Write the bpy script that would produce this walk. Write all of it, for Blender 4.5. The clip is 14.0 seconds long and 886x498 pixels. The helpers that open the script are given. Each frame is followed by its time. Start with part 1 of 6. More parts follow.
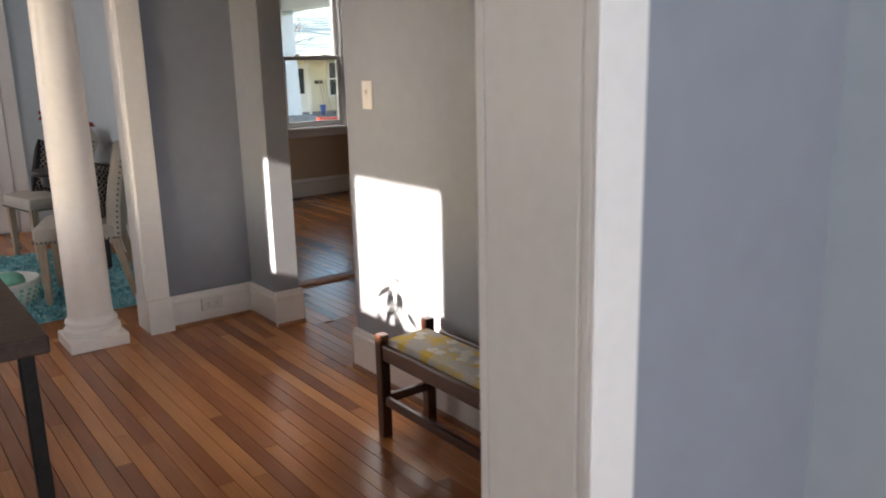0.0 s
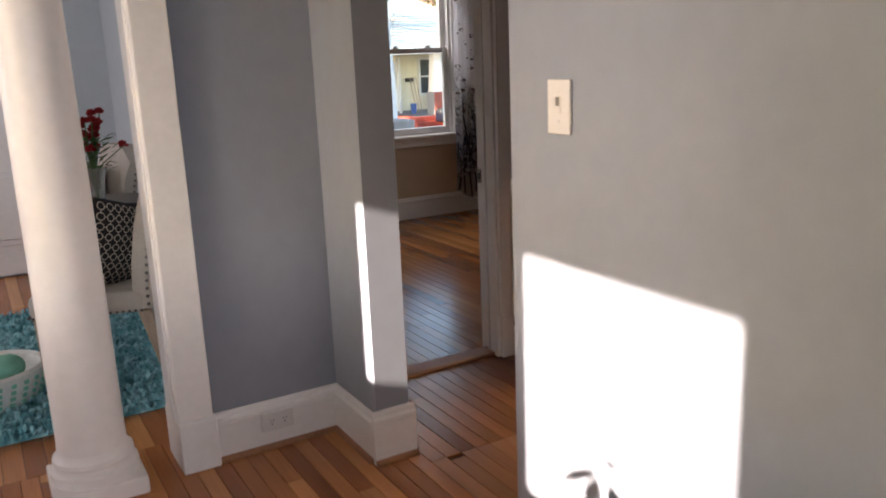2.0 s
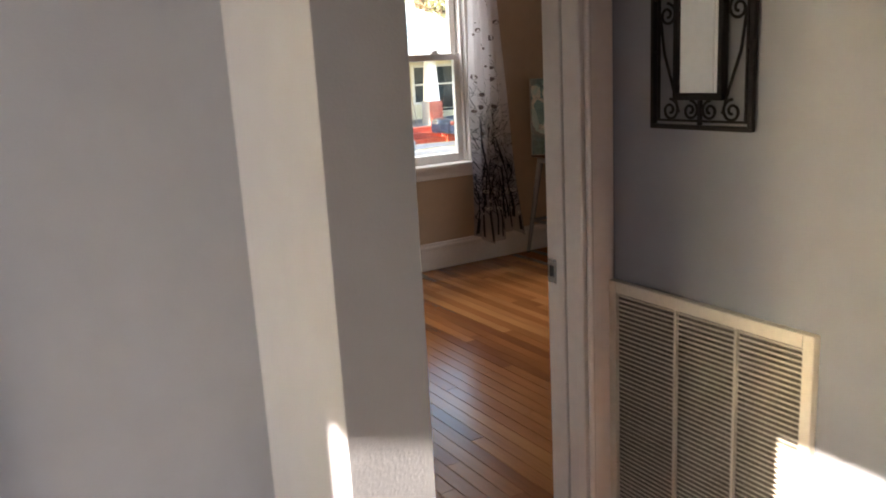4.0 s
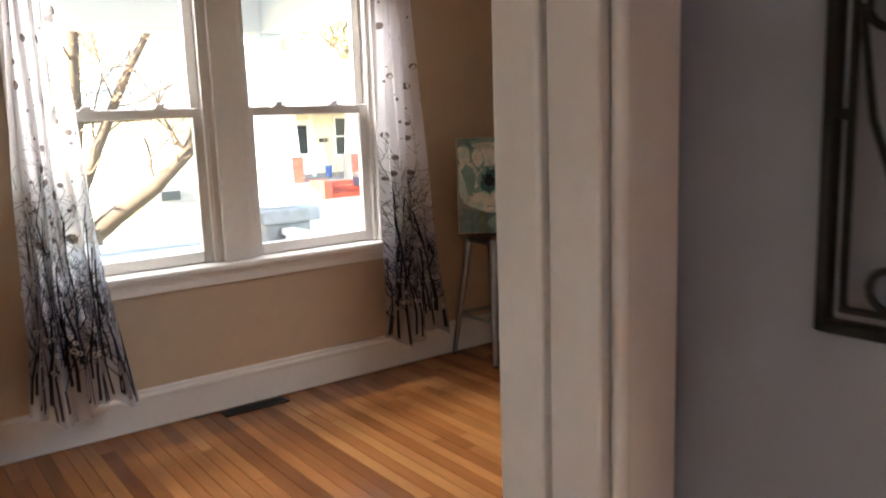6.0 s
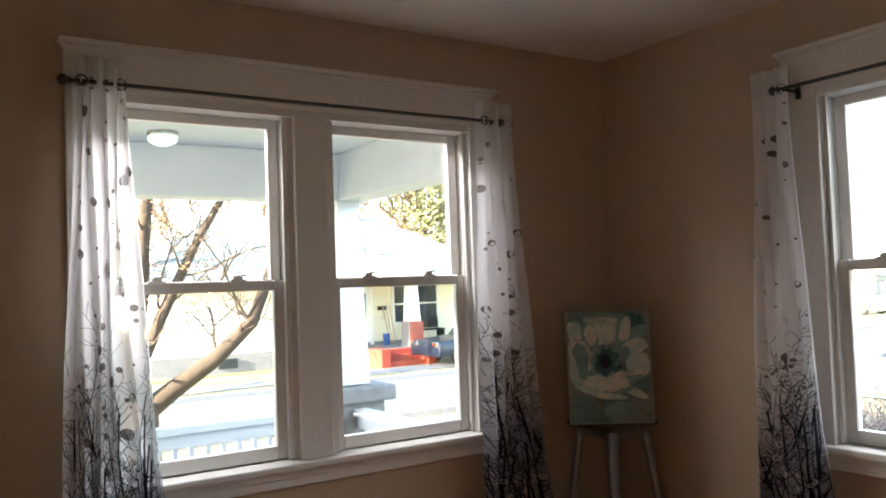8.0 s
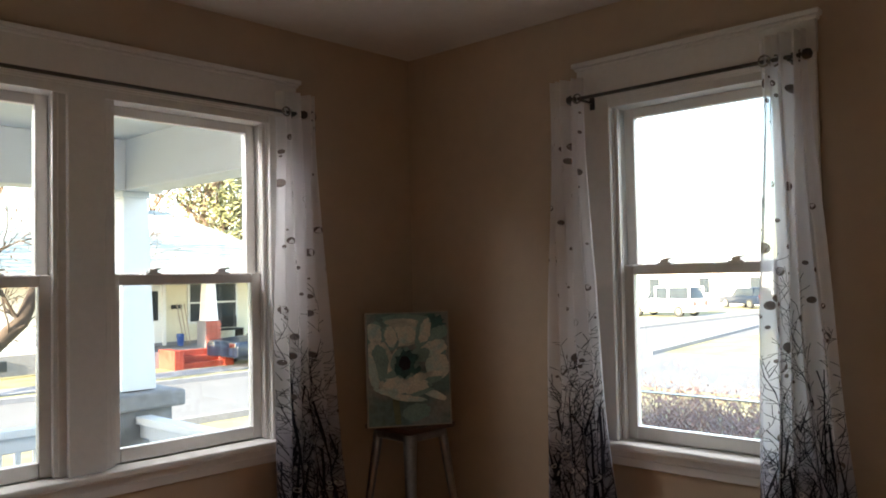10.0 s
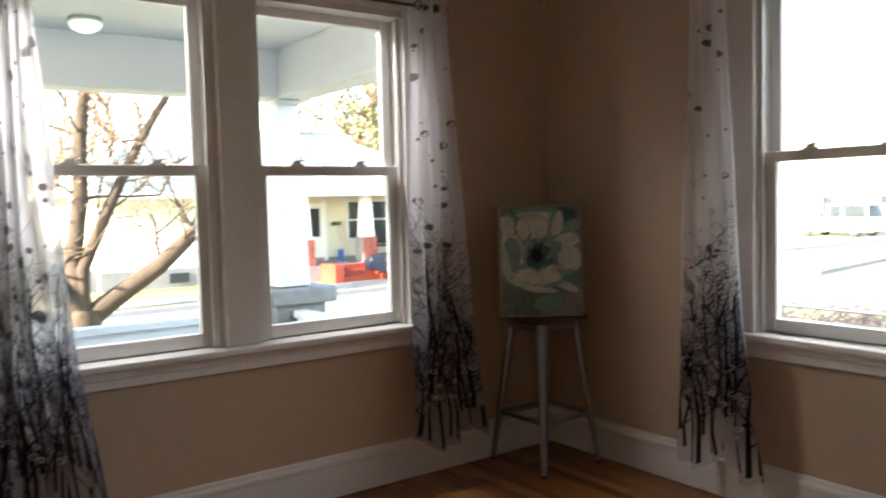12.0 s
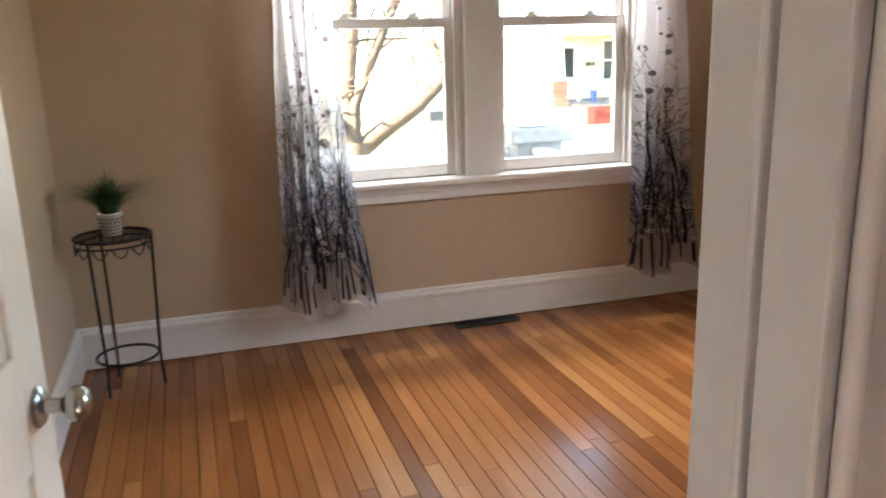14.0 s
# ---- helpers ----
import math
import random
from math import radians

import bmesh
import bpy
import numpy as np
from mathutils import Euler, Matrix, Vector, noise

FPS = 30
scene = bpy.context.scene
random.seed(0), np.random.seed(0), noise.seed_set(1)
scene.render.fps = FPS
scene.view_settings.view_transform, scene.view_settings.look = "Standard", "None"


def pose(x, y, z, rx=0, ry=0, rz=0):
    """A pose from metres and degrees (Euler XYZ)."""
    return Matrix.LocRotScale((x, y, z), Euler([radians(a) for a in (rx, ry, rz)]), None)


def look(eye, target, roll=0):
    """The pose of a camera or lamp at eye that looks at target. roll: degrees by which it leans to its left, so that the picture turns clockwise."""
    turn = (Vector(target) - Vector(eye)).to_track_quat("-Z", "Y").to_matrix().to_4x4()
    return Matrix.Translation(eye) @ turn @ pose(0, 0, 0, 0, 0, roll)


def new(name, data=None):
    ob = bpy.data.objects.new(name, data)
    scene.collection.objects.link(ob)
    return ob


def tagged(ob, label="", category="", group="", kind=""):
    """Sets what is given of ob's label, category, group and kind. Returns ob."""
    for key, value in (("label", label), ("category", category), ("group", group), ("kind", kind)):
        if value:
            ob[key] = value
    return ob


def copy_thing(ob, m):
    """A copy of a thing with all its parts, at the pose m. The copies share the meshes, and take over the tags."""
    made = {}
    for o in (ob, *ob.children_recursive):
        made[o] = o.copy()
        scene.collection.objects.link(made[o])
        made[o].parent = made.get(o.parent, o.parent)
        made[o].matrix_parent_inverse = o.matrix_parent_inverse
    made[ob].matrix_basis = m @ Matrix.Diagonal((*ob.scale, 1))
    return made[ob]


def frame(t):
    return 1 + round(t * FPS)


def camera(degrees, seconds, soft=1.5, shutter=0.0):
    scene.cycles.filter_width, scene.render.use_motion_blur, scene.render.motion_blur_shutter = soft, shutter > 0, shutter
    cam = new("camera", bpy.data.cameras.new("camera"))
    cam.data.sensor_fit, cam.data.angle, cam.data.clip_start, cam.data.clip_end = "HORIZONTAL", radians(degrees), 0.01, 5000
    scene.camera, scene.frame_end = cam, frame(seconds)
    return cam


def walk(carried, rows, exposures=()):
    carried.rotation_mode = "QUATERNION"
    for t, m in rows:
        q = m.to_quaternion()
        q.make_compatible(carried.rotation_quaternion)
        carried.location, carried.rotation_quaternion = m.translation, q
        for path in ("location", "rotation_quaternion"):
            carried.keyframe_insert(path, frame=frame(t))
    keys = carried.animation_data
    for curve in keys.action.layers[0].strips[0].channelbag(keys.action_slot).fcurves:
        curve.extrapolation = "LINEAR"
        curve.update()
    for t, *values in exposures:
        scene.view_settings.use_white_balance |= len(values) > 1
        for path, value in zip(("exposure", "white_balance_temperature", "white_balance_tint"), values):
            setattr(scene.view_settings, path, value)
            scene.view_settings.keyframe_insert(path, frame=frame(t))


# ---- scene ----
cam = camera(57.9, 14.0, 1.8, 0.4)
PATH = [
    (0, (1.062, 0.766, 1.368), (2.218, 2.332, 0.908), -1.4),
    (0.5, (1.224, 1.1, 1.354), (2.305, 2.72, 0.899), -1.7),
    (1, (1.38, 1.501, 1.341), (2.407, 3.155, 0.886), -1.9),
    (1.5, (1.548, 1.886, 1.344), (2.538, 3.561, 0.882), -2.1),
    (2, (1.729, 2.28, 1.342), (2.707, 3.962, 0.881), -2.3),
    (2.5, (1.874, 2.662, 1.356), (2.844, 4.35, 0.9), -2.8),
    (3, (2.046, 3.024, 1.359), (3.007, 4.718, 0.905), -2.9),
    (3.2, (2.115, 3.171, 1.358), (3.074, 4.868, 0.909), -3.0),
    (5.5, (3.001, 4.462, 1.371), (4.13, 6.062, 0.961), -2.3),
    (6, (3.162, 4.688, 1.374), (4.327, 6.28, 1.042), -2.0),
    (6.5, (3.223, 4.905, 1.362), (4.398, 6.513, 1.174), -2.3),
    (7, (3.219, 5.093, 1.413), (4.393, 6.711, 1.341), -2.2),
    (7.5, (3.264, 5.195, 1.405), (4.381, 6.854, 1.43), -2.1),
    (8, (3.281, 5.282, 1.401), (4.366, 6.96, 1.487), -2.0),
    (8.5, (3.313, 5.34, 1.41), (4.516, 6.933, 1.523), -1.8),
    (9, (3.341, 5.358, 1.415), (4.737, 6.786, 1.531), -1.7),
    (9.2, (3.339, 5.368, 1.417), (4.79, 6.739, 1.531), -1.6),
    (11.5, (3.432, 5.302, 1.308), (4.781, 6.778, 1.254), -1.3),
    (12, (3.402, 5.259, 1.271), (4.568, 6.88, 1.154), -1.4),
    (12.5, (3.348, 5.174, 1.246), (4.361, 6.886, 1.037), -1.5),
    (13, (3.28, 5.06, 1.219), (4.197, 6.809, 0.898), -1.8),
    (13.5, (3.297, 4.894, 1.232), (4.057, 6.696, 0.815), -1.7),
    (14, (3.302, 4.775, 1.309), (3.881, 6.626, 0.82), -1.6),
]
EXPOSURES = [
    (0.0, 2.75, 6800, 14), (1.0, 2.95, 6700, 18), (1.5, 2.95, 6700, 19), (3.0, 3.2, 6900, 17), (5.5, 4.4, 7100, 16), (6.3, 4.45, 7100, 15), (7.0, 3.8, 6900, 14), (7.5, 3.65, 6900, 13), (8.0, 3.65, 6800, 12), (8.5, 3.6, 6800, 12),
    (9.0, 3.2, 6900, 13), (11.5, 3.45, 6900, 13), (12.5, 3.75, 6900, 13), (13.0, 4.2, 6900, 13), (13.5, 4.7, 6900, 13), (14.0, 4.8, 6900, 13),
]
walk(cam, [(t, look(eye, target, roll)) for t, eye, target, roll in PATH], EXPOSURES)

# ---- light ----
SUN_ELEV, SUN_DRIFT = 18.5, 5.0  # low sun from the west, its light drifting a little north
world = bpy.data.worlds.new("sky")
scene.world = world
world.use_nodes = True
wn = world.node_tree.nodes
sky = wn.new("ShaderNodeTexSky")
sky.sky_type, sky.sun_disc = "NISHITA", False
sky.sun_elevation, sky.sun_rotation = radians(SUN_ELEV), radians(270 - SUN_DRIFT)
world.node_tree.links.new(sky.outputs[0], wn["Background"].inputs[0])
wn["Background"].inputs[1].default_value = 0.15
sun = new("sun", bpy.data.lights.new("sun", "SUN"))
sun.data.energy, sun.data.angle, sun.data.color = 5.0, radians(0.6), (1.0, 0.9, 0.76)
c, e, d = math.cos(radians(SUN_ELEV)), math.sin(radians(SUN_ELEV)), radians(SUN_DRIFT)
sun.matrix_world = look((-60 * c, -60 * c * math.tan(d), 60 * e), (0, 0, 0))


def daylight_fill(name, eye, target, wide, high, watts, colour):
    """An added area lamp that stands in for daylight, itself out of the camera's sight."""
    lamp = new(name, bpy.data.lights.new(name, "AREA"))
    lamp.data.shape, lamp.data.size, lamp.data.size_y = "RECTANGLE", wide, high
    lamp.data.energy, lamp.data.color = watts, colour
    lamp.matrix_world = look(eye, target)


# South and dining room lamps assume unseen windows; their walls have no opening.
daylight_fill("daylight_south_room", (0.95, -1.93, 1.45), (0.95, 3, 1.2), 1.3, 1.3, 11, (0.80, 0.91, 1.0))
daylight_fill("daylight_hall", (-0.66, 3.58, 1.45), (3, 3.58, 1.2), 1.4, 1.2, 0.15, (1.0, 0.97, 0.93))
# Added lamp outside the west window; brightens the sunlit end of the hall wall.
daylight_fill("added_west_fill", (-6.7, 2.25, 2.1), (2.8, 3.5, 1.2), 0.6, 2.4, 24, (1.0, 0.94, 0.95))
daylight_fill("daylight_dining_room", (-0.66, 6.9, 1.5), (3, 6.9, 1.2), 1.4, 1.2, 4.0, (0.97, 0.97, 1.0))
# Two added lamps out of view, outside the bedroom windows; they brighten that room.
daylight_fill("side_window_fill", (8.6, 6.3, 3.5), (4.2, 6.6, 0.4), 4.2, 1.3, 26, (0.92, 0.96, 1.0))
daylight_fill("front_window_fill", (4.6, 8.75, 2.31), (4.6, 7.9, 1.35), 1.5, 0.22, 5.0, (0.92, 0.96, 1.0))

# ---- materials ----


def mat(name, colour, rough=0.6, vary=0.12, scale=6.0, bump=0.0, bump_scale=60.0, metal=0.0, coat=0.0, emit=0.0, speck=None, rand=0.0, stretch=(1, 1, 1)):
    """A plain surface with broad and fine variation, a fine relief, and if asked, a change from piece to piece."""
    m = bpy.data.materials.new(name)
    m.use_nodes = True
    n, l = m.node_tree.nodes, m.node_tree.links
    p = n["Principled BSDF"]
    co = n.new("ShaderNodeTexCoord")
    mp = n.new("ShaderNodeMapping")
    mp.inputs["Scale"].default_value = stretch
    l.new(co.outputs["Object"], mp.inputs[0])
    big, fine = n.new("ShaderNodeTexNoise"), n.new("ShaderNodeTexNoise")
    big.inputs["Scale"].default_value, fine.inputs["Scale"].default_value = scale, scale * 9
    big.inputs["Detail"].default_value = 5
    l.new(mp.outputs[0], big.inputs["Vector"])
    l.new(mp.outputs[0], fine.inputs["Vector"])
    add = n.new("ShaderNodeMath")
    add.operation = "ADD"
    l.new(big.outputs[0], add.inputs[0])
    l.new(fine.outputs[0], add.inputs[1])
    ramp = n.new("ShaderNodeMapRange")
    ramp.inputs[1].default_value, ramp.inputs[2].default_value = 0.65, 1.35
    ramp.inputs[3].default_value, ramp.inputs[4].default_value = 1 - vary, 1 + vary
    l.new(add.outputs[0], ramp.inputs[0])
    mix = n.new("ShaderNodeMix")
    mix.data_type, mix.blend_type = "RGBA", "MULTIPLY"
    mix.inputs[0].default_value = 1
    mix.inputs[6].default_value = (*colour, 1)
    if speck:
        sp = n.new("ShaderNodeMix")
        sp.data_type = "RGBA"
        sp.inputs[6].default_value, sp.inputs[7].default_value = (*colour, 1), (*speck, 1)
        st = n.new("ShaderNodeMapRange")
        st.inputs[1].default_value, st.inputs[2].default_value = 0.45, 0.6
        l.new(big.outputs[0], st.inputs[0])
        l.new(st.outputs[0], sp.inputs[0])
        l.new(sp.outputs[2], mix.inputs[6])
    l.new(ramp.outputs[0], mix.inputs[7])
    out = mix.outputs[2]
    if rand:
        oi = n.new("ShaderNodeObjectInfo")
        rr = n.new("ShaderNodeMapRange")
        rr.inputs[3].default_value, rr.inputs[4].default_value = 1 - rand, 1 + rand
        l.new(oi.outputs["Random"], rr.inputs[0])
        m2 = n.new("ShaderNodeMix")
        m2.data_type, m2.blend_type = "RGBA", "MULTIPLY"
        m2.inputs[0].default_value = 1
        l.new(out, m2.inputs[6])
        l.new(rr.outputs[0], m2.inputs[7])
        out = m2.outputs[2]
    l.new(out, p.inputs["Base Color"])
    p.inputs["Roughness"].default_value, p.inputs["Metallic"].default_value = rough, metal
    p.inputs["Coat Weight"].default_value = coat
    if bump:
        b, bt = n.new("ShaderNodeBump"), n.new("ShaderNodeTexNoise")
        bt.inputs["Scale"].default_value = bump_scale
        l.new(mp.outputs[0], bt.inputs["Vector"])
        b.inputs["Strength"].default_value, b.inputs["Distance"].default_value = bump, 0.004
        l.new(bt.outputs[0], b.inputs["Height"])
        l.new(b.outputs[0], p.inputs["Normal"])
    if emit:
        p.inputs["Emission Color"].default_value, p.inputs["Emission Strength"].default_value = (*colour, 1), emit
    return m


def plank_mat(name, tones, rough=0.26, islands=False):
    """Varnished pine boards: tone by board, grain and dark streaks along y, worn varnish."""
    m = bpy.data.materials.new(name)
    m.use_nodes = True
    n, l = m.node_tree.nodes, m.node_tree.links
    p = n["Principled BSDF"]
    geo = n.new("ShaderNodeNewGeometry")
    info = n.new("ShaderNodeObjectInfo")
    pick = geo.outputs["Random Per Island"] if islands else info.outputs["Random"]
    ramp = n.new("ShaderNodeValToRGB")
    mean = [sum(c[i] for _, c in tones) / len(tones) for i in range(3)]
    for k, (at, tone) in enumerate(tones):
        col = [0.85 * a + 0.15 * b for a, b in zip(tone, mean)]
        el = ramp.color_ramp.elements[k] if k < 2 else ramp.color_ramp.elements.new(at)
        el.position, el.color = at, (*col, 1)
    l.new(pick, ramp.inputs[0])
    off = n.new("ShaderNodeVectorMath")
    off.operation = "MULTIPLY_ADD"
    off.inputs[1].default_value = (37, 91, 13)
    l.new(pick, off.inputs[0])
    l.new(geo.outputs["Position"], off.inputs[2])
    grain, blot = n.new("ShaderNodeTexNoise"), n.new("ShaderNodeTexNoise")
    for node, sc, stretch in ((grain, 1.0, (150, 4, 1)), (blot, 1.0, (9, 1.6, 1))):
        mp = n.new("ShaderNodeMapping")
        mp.inputs["Scale"].default_value = stretch
        l.new(off.outputs[0], mp.inputs[0])
        l.new(mp.outputs[0], node.inputs["Vector"])
        node.inputs["Scale"].default_value, node.inputs["Detail"].default_value = sc, 6
    tot = n.new("ShaderNodeMath")
    tot.operation = "MULTIPLY_ADD"
    tot.inputs[1].default_value = 0.55
    l.new(grain.outputs[0], tot.inputs[0])
    l.new(blot.outputs[0], tot.inputs[2])
    r = n.new("ShaderNodeMapRange")
    r.inputs[1].default_value, r.inputs[2].default_value = 0.48, 1.15
    r.inputs[3].default_value, r.inputs[4].default_value = 0.68, 1.18
    l.new(tot.outputs[0], r.inputs[0])
    mix = n.new("ShaderNodeMix")
    mix.data_type, mix.blend_type = "RGBA", "MULTIPLY"
    mix.inputs[0].default_value = 1
    l.new(ramp.outputs[0], mix.inputs[6])
    l.new(r.outputs[0], mix.inputs[7])
    l.new(mix.outputs[2], p.inputs["Base Color"])
    rr = n.new("ShaderNodeMapRange")
    rr.inputs[3].default_value, rr.inputs[4].default_value = rough - 0.03, rough + 0.08
    l.new(blot.outputs[0], rr.inputs[0])
    l.new(rr.outputs[0], p.inputs["Roughness"])
    b = n.new("ShaderNodeBump")
    b.inputs["Strength"].default_value, b.inputs["Distance"].default_value = 0.12, 0.002
    l.new(tot.outputs[0], b.inputs["Height"])
    l.new(b.outputs[0], p.inputs["Normal"])
    return m


def sheer_mat(name, colour, clear, glow, wash=False):
    """Thin voile: part gap, part diffuse, part light let through; wash adds the smoky band printed above a clear hem."""
    m = bpy.data.materials.new(name)
    m.use_nodes = True
    n, l = m.node_tree.nodes, m.node_tree.links
    n.remove(n["Principled BSDF"])
    co = n.new("ShaderNodeTexCoord")
    no = n.new("ShaderNodeTexNoise")
    no.inputs["Scale"].default_value = 9
    l.new(co.outputs["Object"], no.inputs["Vector"])
    r = n.new("ShaderNodeMapRange")
    r.inputs[3].default_value, r.inputs[4].default_value = clear - 0.12, clear + 0.12
    l.new(no.outputs[0], r.inputs[0])
    dif, trl, trp = n.new("ShaderNodeBsdfDiffuse"), n.new("ShaderNodeBsdfTranslucent"), n.new("ShaderNodeBsdfTransparent")
    dif.inputs[0].default_value = trl.inputs[0].default_value = (*colour, 1)
    gap = r.outputs[0]
    if wash:
        geo, sep, up = n.new("ShaderNodeNewGeometry"), n.new("ShaderNodeSeparateXYZ"), n.new("ShaderNodeMath")
        l.new(geo.outputs["Position"], sep.inputs[0])
        up.operation = "MULTIPLY_ADD"
        up.inputs[1].default_value = 0.22
        l.new(no.outputs[0], up.inputs[0])
        l.new(sep.outputs[2], up.inputs[2])
        tint, thin = n.new("ShaderNodeValToRGB"), n.new("ShaderNodeValToRGB")
        for node, stops in ((tint, ((0.36, (0.80, 0.77, 0.80)), (0.55, (0.54, 0.53, 0.62)), (0.80, (0.64, 0.63, 0.72)), (1.0, colour))), (thin, ((0.36, (0.55,) * 3), (0.55, (0.30,) * 3), (0.85, (0.24,) * 3), (1.0, (clear,) * 3)))):
            for k, (z, c) in enumerate(stops):
                el = node.color_ramp.elements[k] if k < 2 else node.color_ramp.elements.new(z)
                el.position, el.color = z, (*c, 1)
            l.new(up.outputs[0], node.inputs[0])
        l.new(tint.outputs[0], dif.inputs[0])
        l.new(tint.outputs[0], trl.inputs[0])
        gap = thin.outputs[0]
    a, b = n.new("ShaderNodeMixShader"), n.new("ShaderNodeMixShader")
    a.inputs[0].default_value = glow
    l.new(dif.outputs[0], a.inputs[1])
    l.new(trl.outputs[0], a.inputs[2])
    l.new(gap, b.inputs[0])
    l.new(a.outputs[0], b.inputs[1])
    l.new(trp.outputs[0], b.inputs[2])
    l.new(b.outputs[0], n["Material Output"].inputs[0])
    return m


def glass_mat():
    m = bpy.data.materials.new("window_glass")
    m.use_nodes = True
    n, l = m.node_tree.nodes, m.node_tree.links
    n.remove(n["Principled BSDF"])
    t, g, f, x = n.new("ShaderNodeBsdfTransparent"), n.new("ShaderNodeBsdfGlossy"), n.new("ShaderNodeFresnel"), n.new("ShaderNodeMixShader")
    t.inputs[0].default_value = (0.93, 0.96, 0.95, 1)
    g.inputs["Roughness"].default_value = 0.02
    l.new(f.outputs[0], x.inputs[0])
    l.new(t.outputs[0], x.inputs[1])
    l.new(g.outputs[0], x.inputs[2])
    l.new(x.outputs[0], n["Material Output"].inputs[0])
    return m


def brick_mat(name, colour):
    return mat(name, colour, 0.85, 0.25, 20, 0.4, 80, rand=0.25)


GREY = mat("grey_wall_paint", (0.262, 0.279, 0.320), 0.42, 0.05, 1.6, 0.10, 240)
BEIGE = mat("beige_wall_paint", (0.535, 0.405, 0.288), 0.55, 0.05, 1.5, 0.10, 240)
PALE = mat("pale_blue_wall_paint", (0.50, 0.56, 0.60), 0.5, 0.04, 1.5, 0.08, 240)
TRIM = mat("white_trim_paint", (0.79, 0.76, 0.735), 0.32, 0.04, 4, 0.08, 60)
CEIL = mat("ceiling_paint", (0.74, 0.70, 0.66), 0.8, 0.04, 2, 0.2, 90)
SHOE = mat("stained_shoe_moulding", (0.30, 0.13, 0.055), 0.5, 0.3, 12)
HALL_TONES = [(0.0, (0.26, 0.085, 0.030)), (1.0, (0.72, 0.34, 0.125)), (0.3, (0.42, 0.150, 0.050)), (0.6, (0.54, 0.205, 0.068)), (0.85, (0.63, 0.26, 0.090))]
BED_TONES = [(0.0, (0.15, 0.045, 0.014)), (1.0, (0.45, 0.20, 0.068)), (0.25, (0.28, 0.098, 0.030)), (0.55, (0.35, 0.135, 0.041)), (0.8, (0.40, 0.165, 0.053))]
HALLWOOD = plank_mat("dark_varnished_pine", HALL_TONES, 0.22)
BEDWOOD = plank_mat("honey_varnished_pine", BED_TONES, 0.2)
PATCHWOOD = plank_mat("lighter_pine_patch", [(0.0, (0.29, 0.11, 0.040)), (1.0, (0.42, 0.18, 0.066))], 0.3)
# Passage boards: pine in darker tones than the hall's.
PASSAGEWOOD = plank_mat("darker_passage_pine", [(0.0, (0.14, 0.045, 0.016)), (1.0, (0.36, 0.14, 0.048))], 0.22)
GAP = mat("dark_subfloor", (0.02, 0.012, 0.008), 0.9)
GLASS = glass_mat()
STEEL = mat("brushed_nickel", (0.42, 0.41, 0.40), 0.25, 0.1, 20, metal=1.0)
DARKSTEEL = mat("dark_nickel", (0.10, 0.095, 0.09), 0.3, 0.1, 20, metal=1.0)
GUNMETAL = mat("galvanised_steel", (0.30, 0.31, 0.33), 0.34, 0.2, 8, 0.05, 30, metal=1.0)
IRON = mat("black_iron", (0.018, 0.016, 0.015), 0.5, 0.3, 30, 0.2, 90)
IRON.node_tree.nodes["Principled BSDF"].inputs["Specular IOR Level"].default_value = 0.2
PLASTIC = mat("ivory_plastic", (0.68, 0.65, 0.62), 0.3, 0.02)
SLOT = mat("dark_slot", (0.02, 0.02, 0.02), 0.6)
MIRROR = mat("mirror_silver", (0.92, 0.92, 0.92), 0.01, 0.0, metal=1.0)
GRILLE = mat("cream_grille_enamel", (0.70, 0.66, 0.57), 0.45, 0.06, 9)
FILTER = mat("grey_air_filter", (0.17, 0.15, 0.13), 0.95, 0.3, 18)
DARKWOOD = mat("dark_walnut_stain", (0.075, 0.028, 0.014), 0.3, 0.35, 6, 0.15, 40, coat=0.3, stretch=(6, 1, 6))
SLAB = mat("rustic_table_wood", (0.05, 0.028, 0.02), 0.62, 0.5, 5, 0.4, 30, stretch=(1, 6, 1))
LINEN = mat("grey_beige_linen", (0.47, 0.43, 0.38), 0.9, 0.1, 20, 0.4, 400)
NAIL = mat("pewter_nail", (0.16, 0.15, 0.14), 0.35, 0.1, metal=1.0)
LEG = mat("limed_oak_leg", (0.42, 0.33, 0.24), 0.55, 0.2, 10, 0.2, 50, stretch=(6, 6, 1))
BLACKWOOD = mat("black_painted_wood", (0.02, 0.022, 0.025), 0.3, 0.2, 10)
PILLOW = mat("black_cushion_cloth", (0.018, 0.016, 0.018), 0.85, 0.2, 40, 0.2, 300)
CREAMLINE = mat("cream_cushion_print", (0.62, 0.55, 0.46), 0.85, 0.1, 40)
SHAG = mat("turquoise_shag", (0.14, 0.42, 0.48), 0.95, 0.4, 14, speck=(0.30, 0.58, 0.62))
COLUMN = mat("column_paint", (0.84, 0.785, 0.745), 0.38, 0.04, 3, 0.1, 40)
VOILE = sheer_mat("printed_voile", (0.98, 0.97, 0.99), 0.13, 0.7, True)
HEADER = sheer_mat("curtain_heading_tape", (0.92, 0.90, 0.89), 0.13, 0.3)
INK = mat("black_print_ink", (0.012, 0.012, 0.022), 0.9, 0.2)
DOT = sheer_mat("taupe_print_ink", (0.22, 0.18, 0.17), 0.12, 0.35)
PETAL = mat("cream_oil_paint", (0.74, 0.72, 0.62), 0.5, 0.25, 14, 0.7, 70, speck=(0.42, 0.56, 0.52))
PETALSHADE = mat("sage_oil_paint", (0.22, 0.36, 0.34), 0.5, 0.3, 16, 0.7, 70)
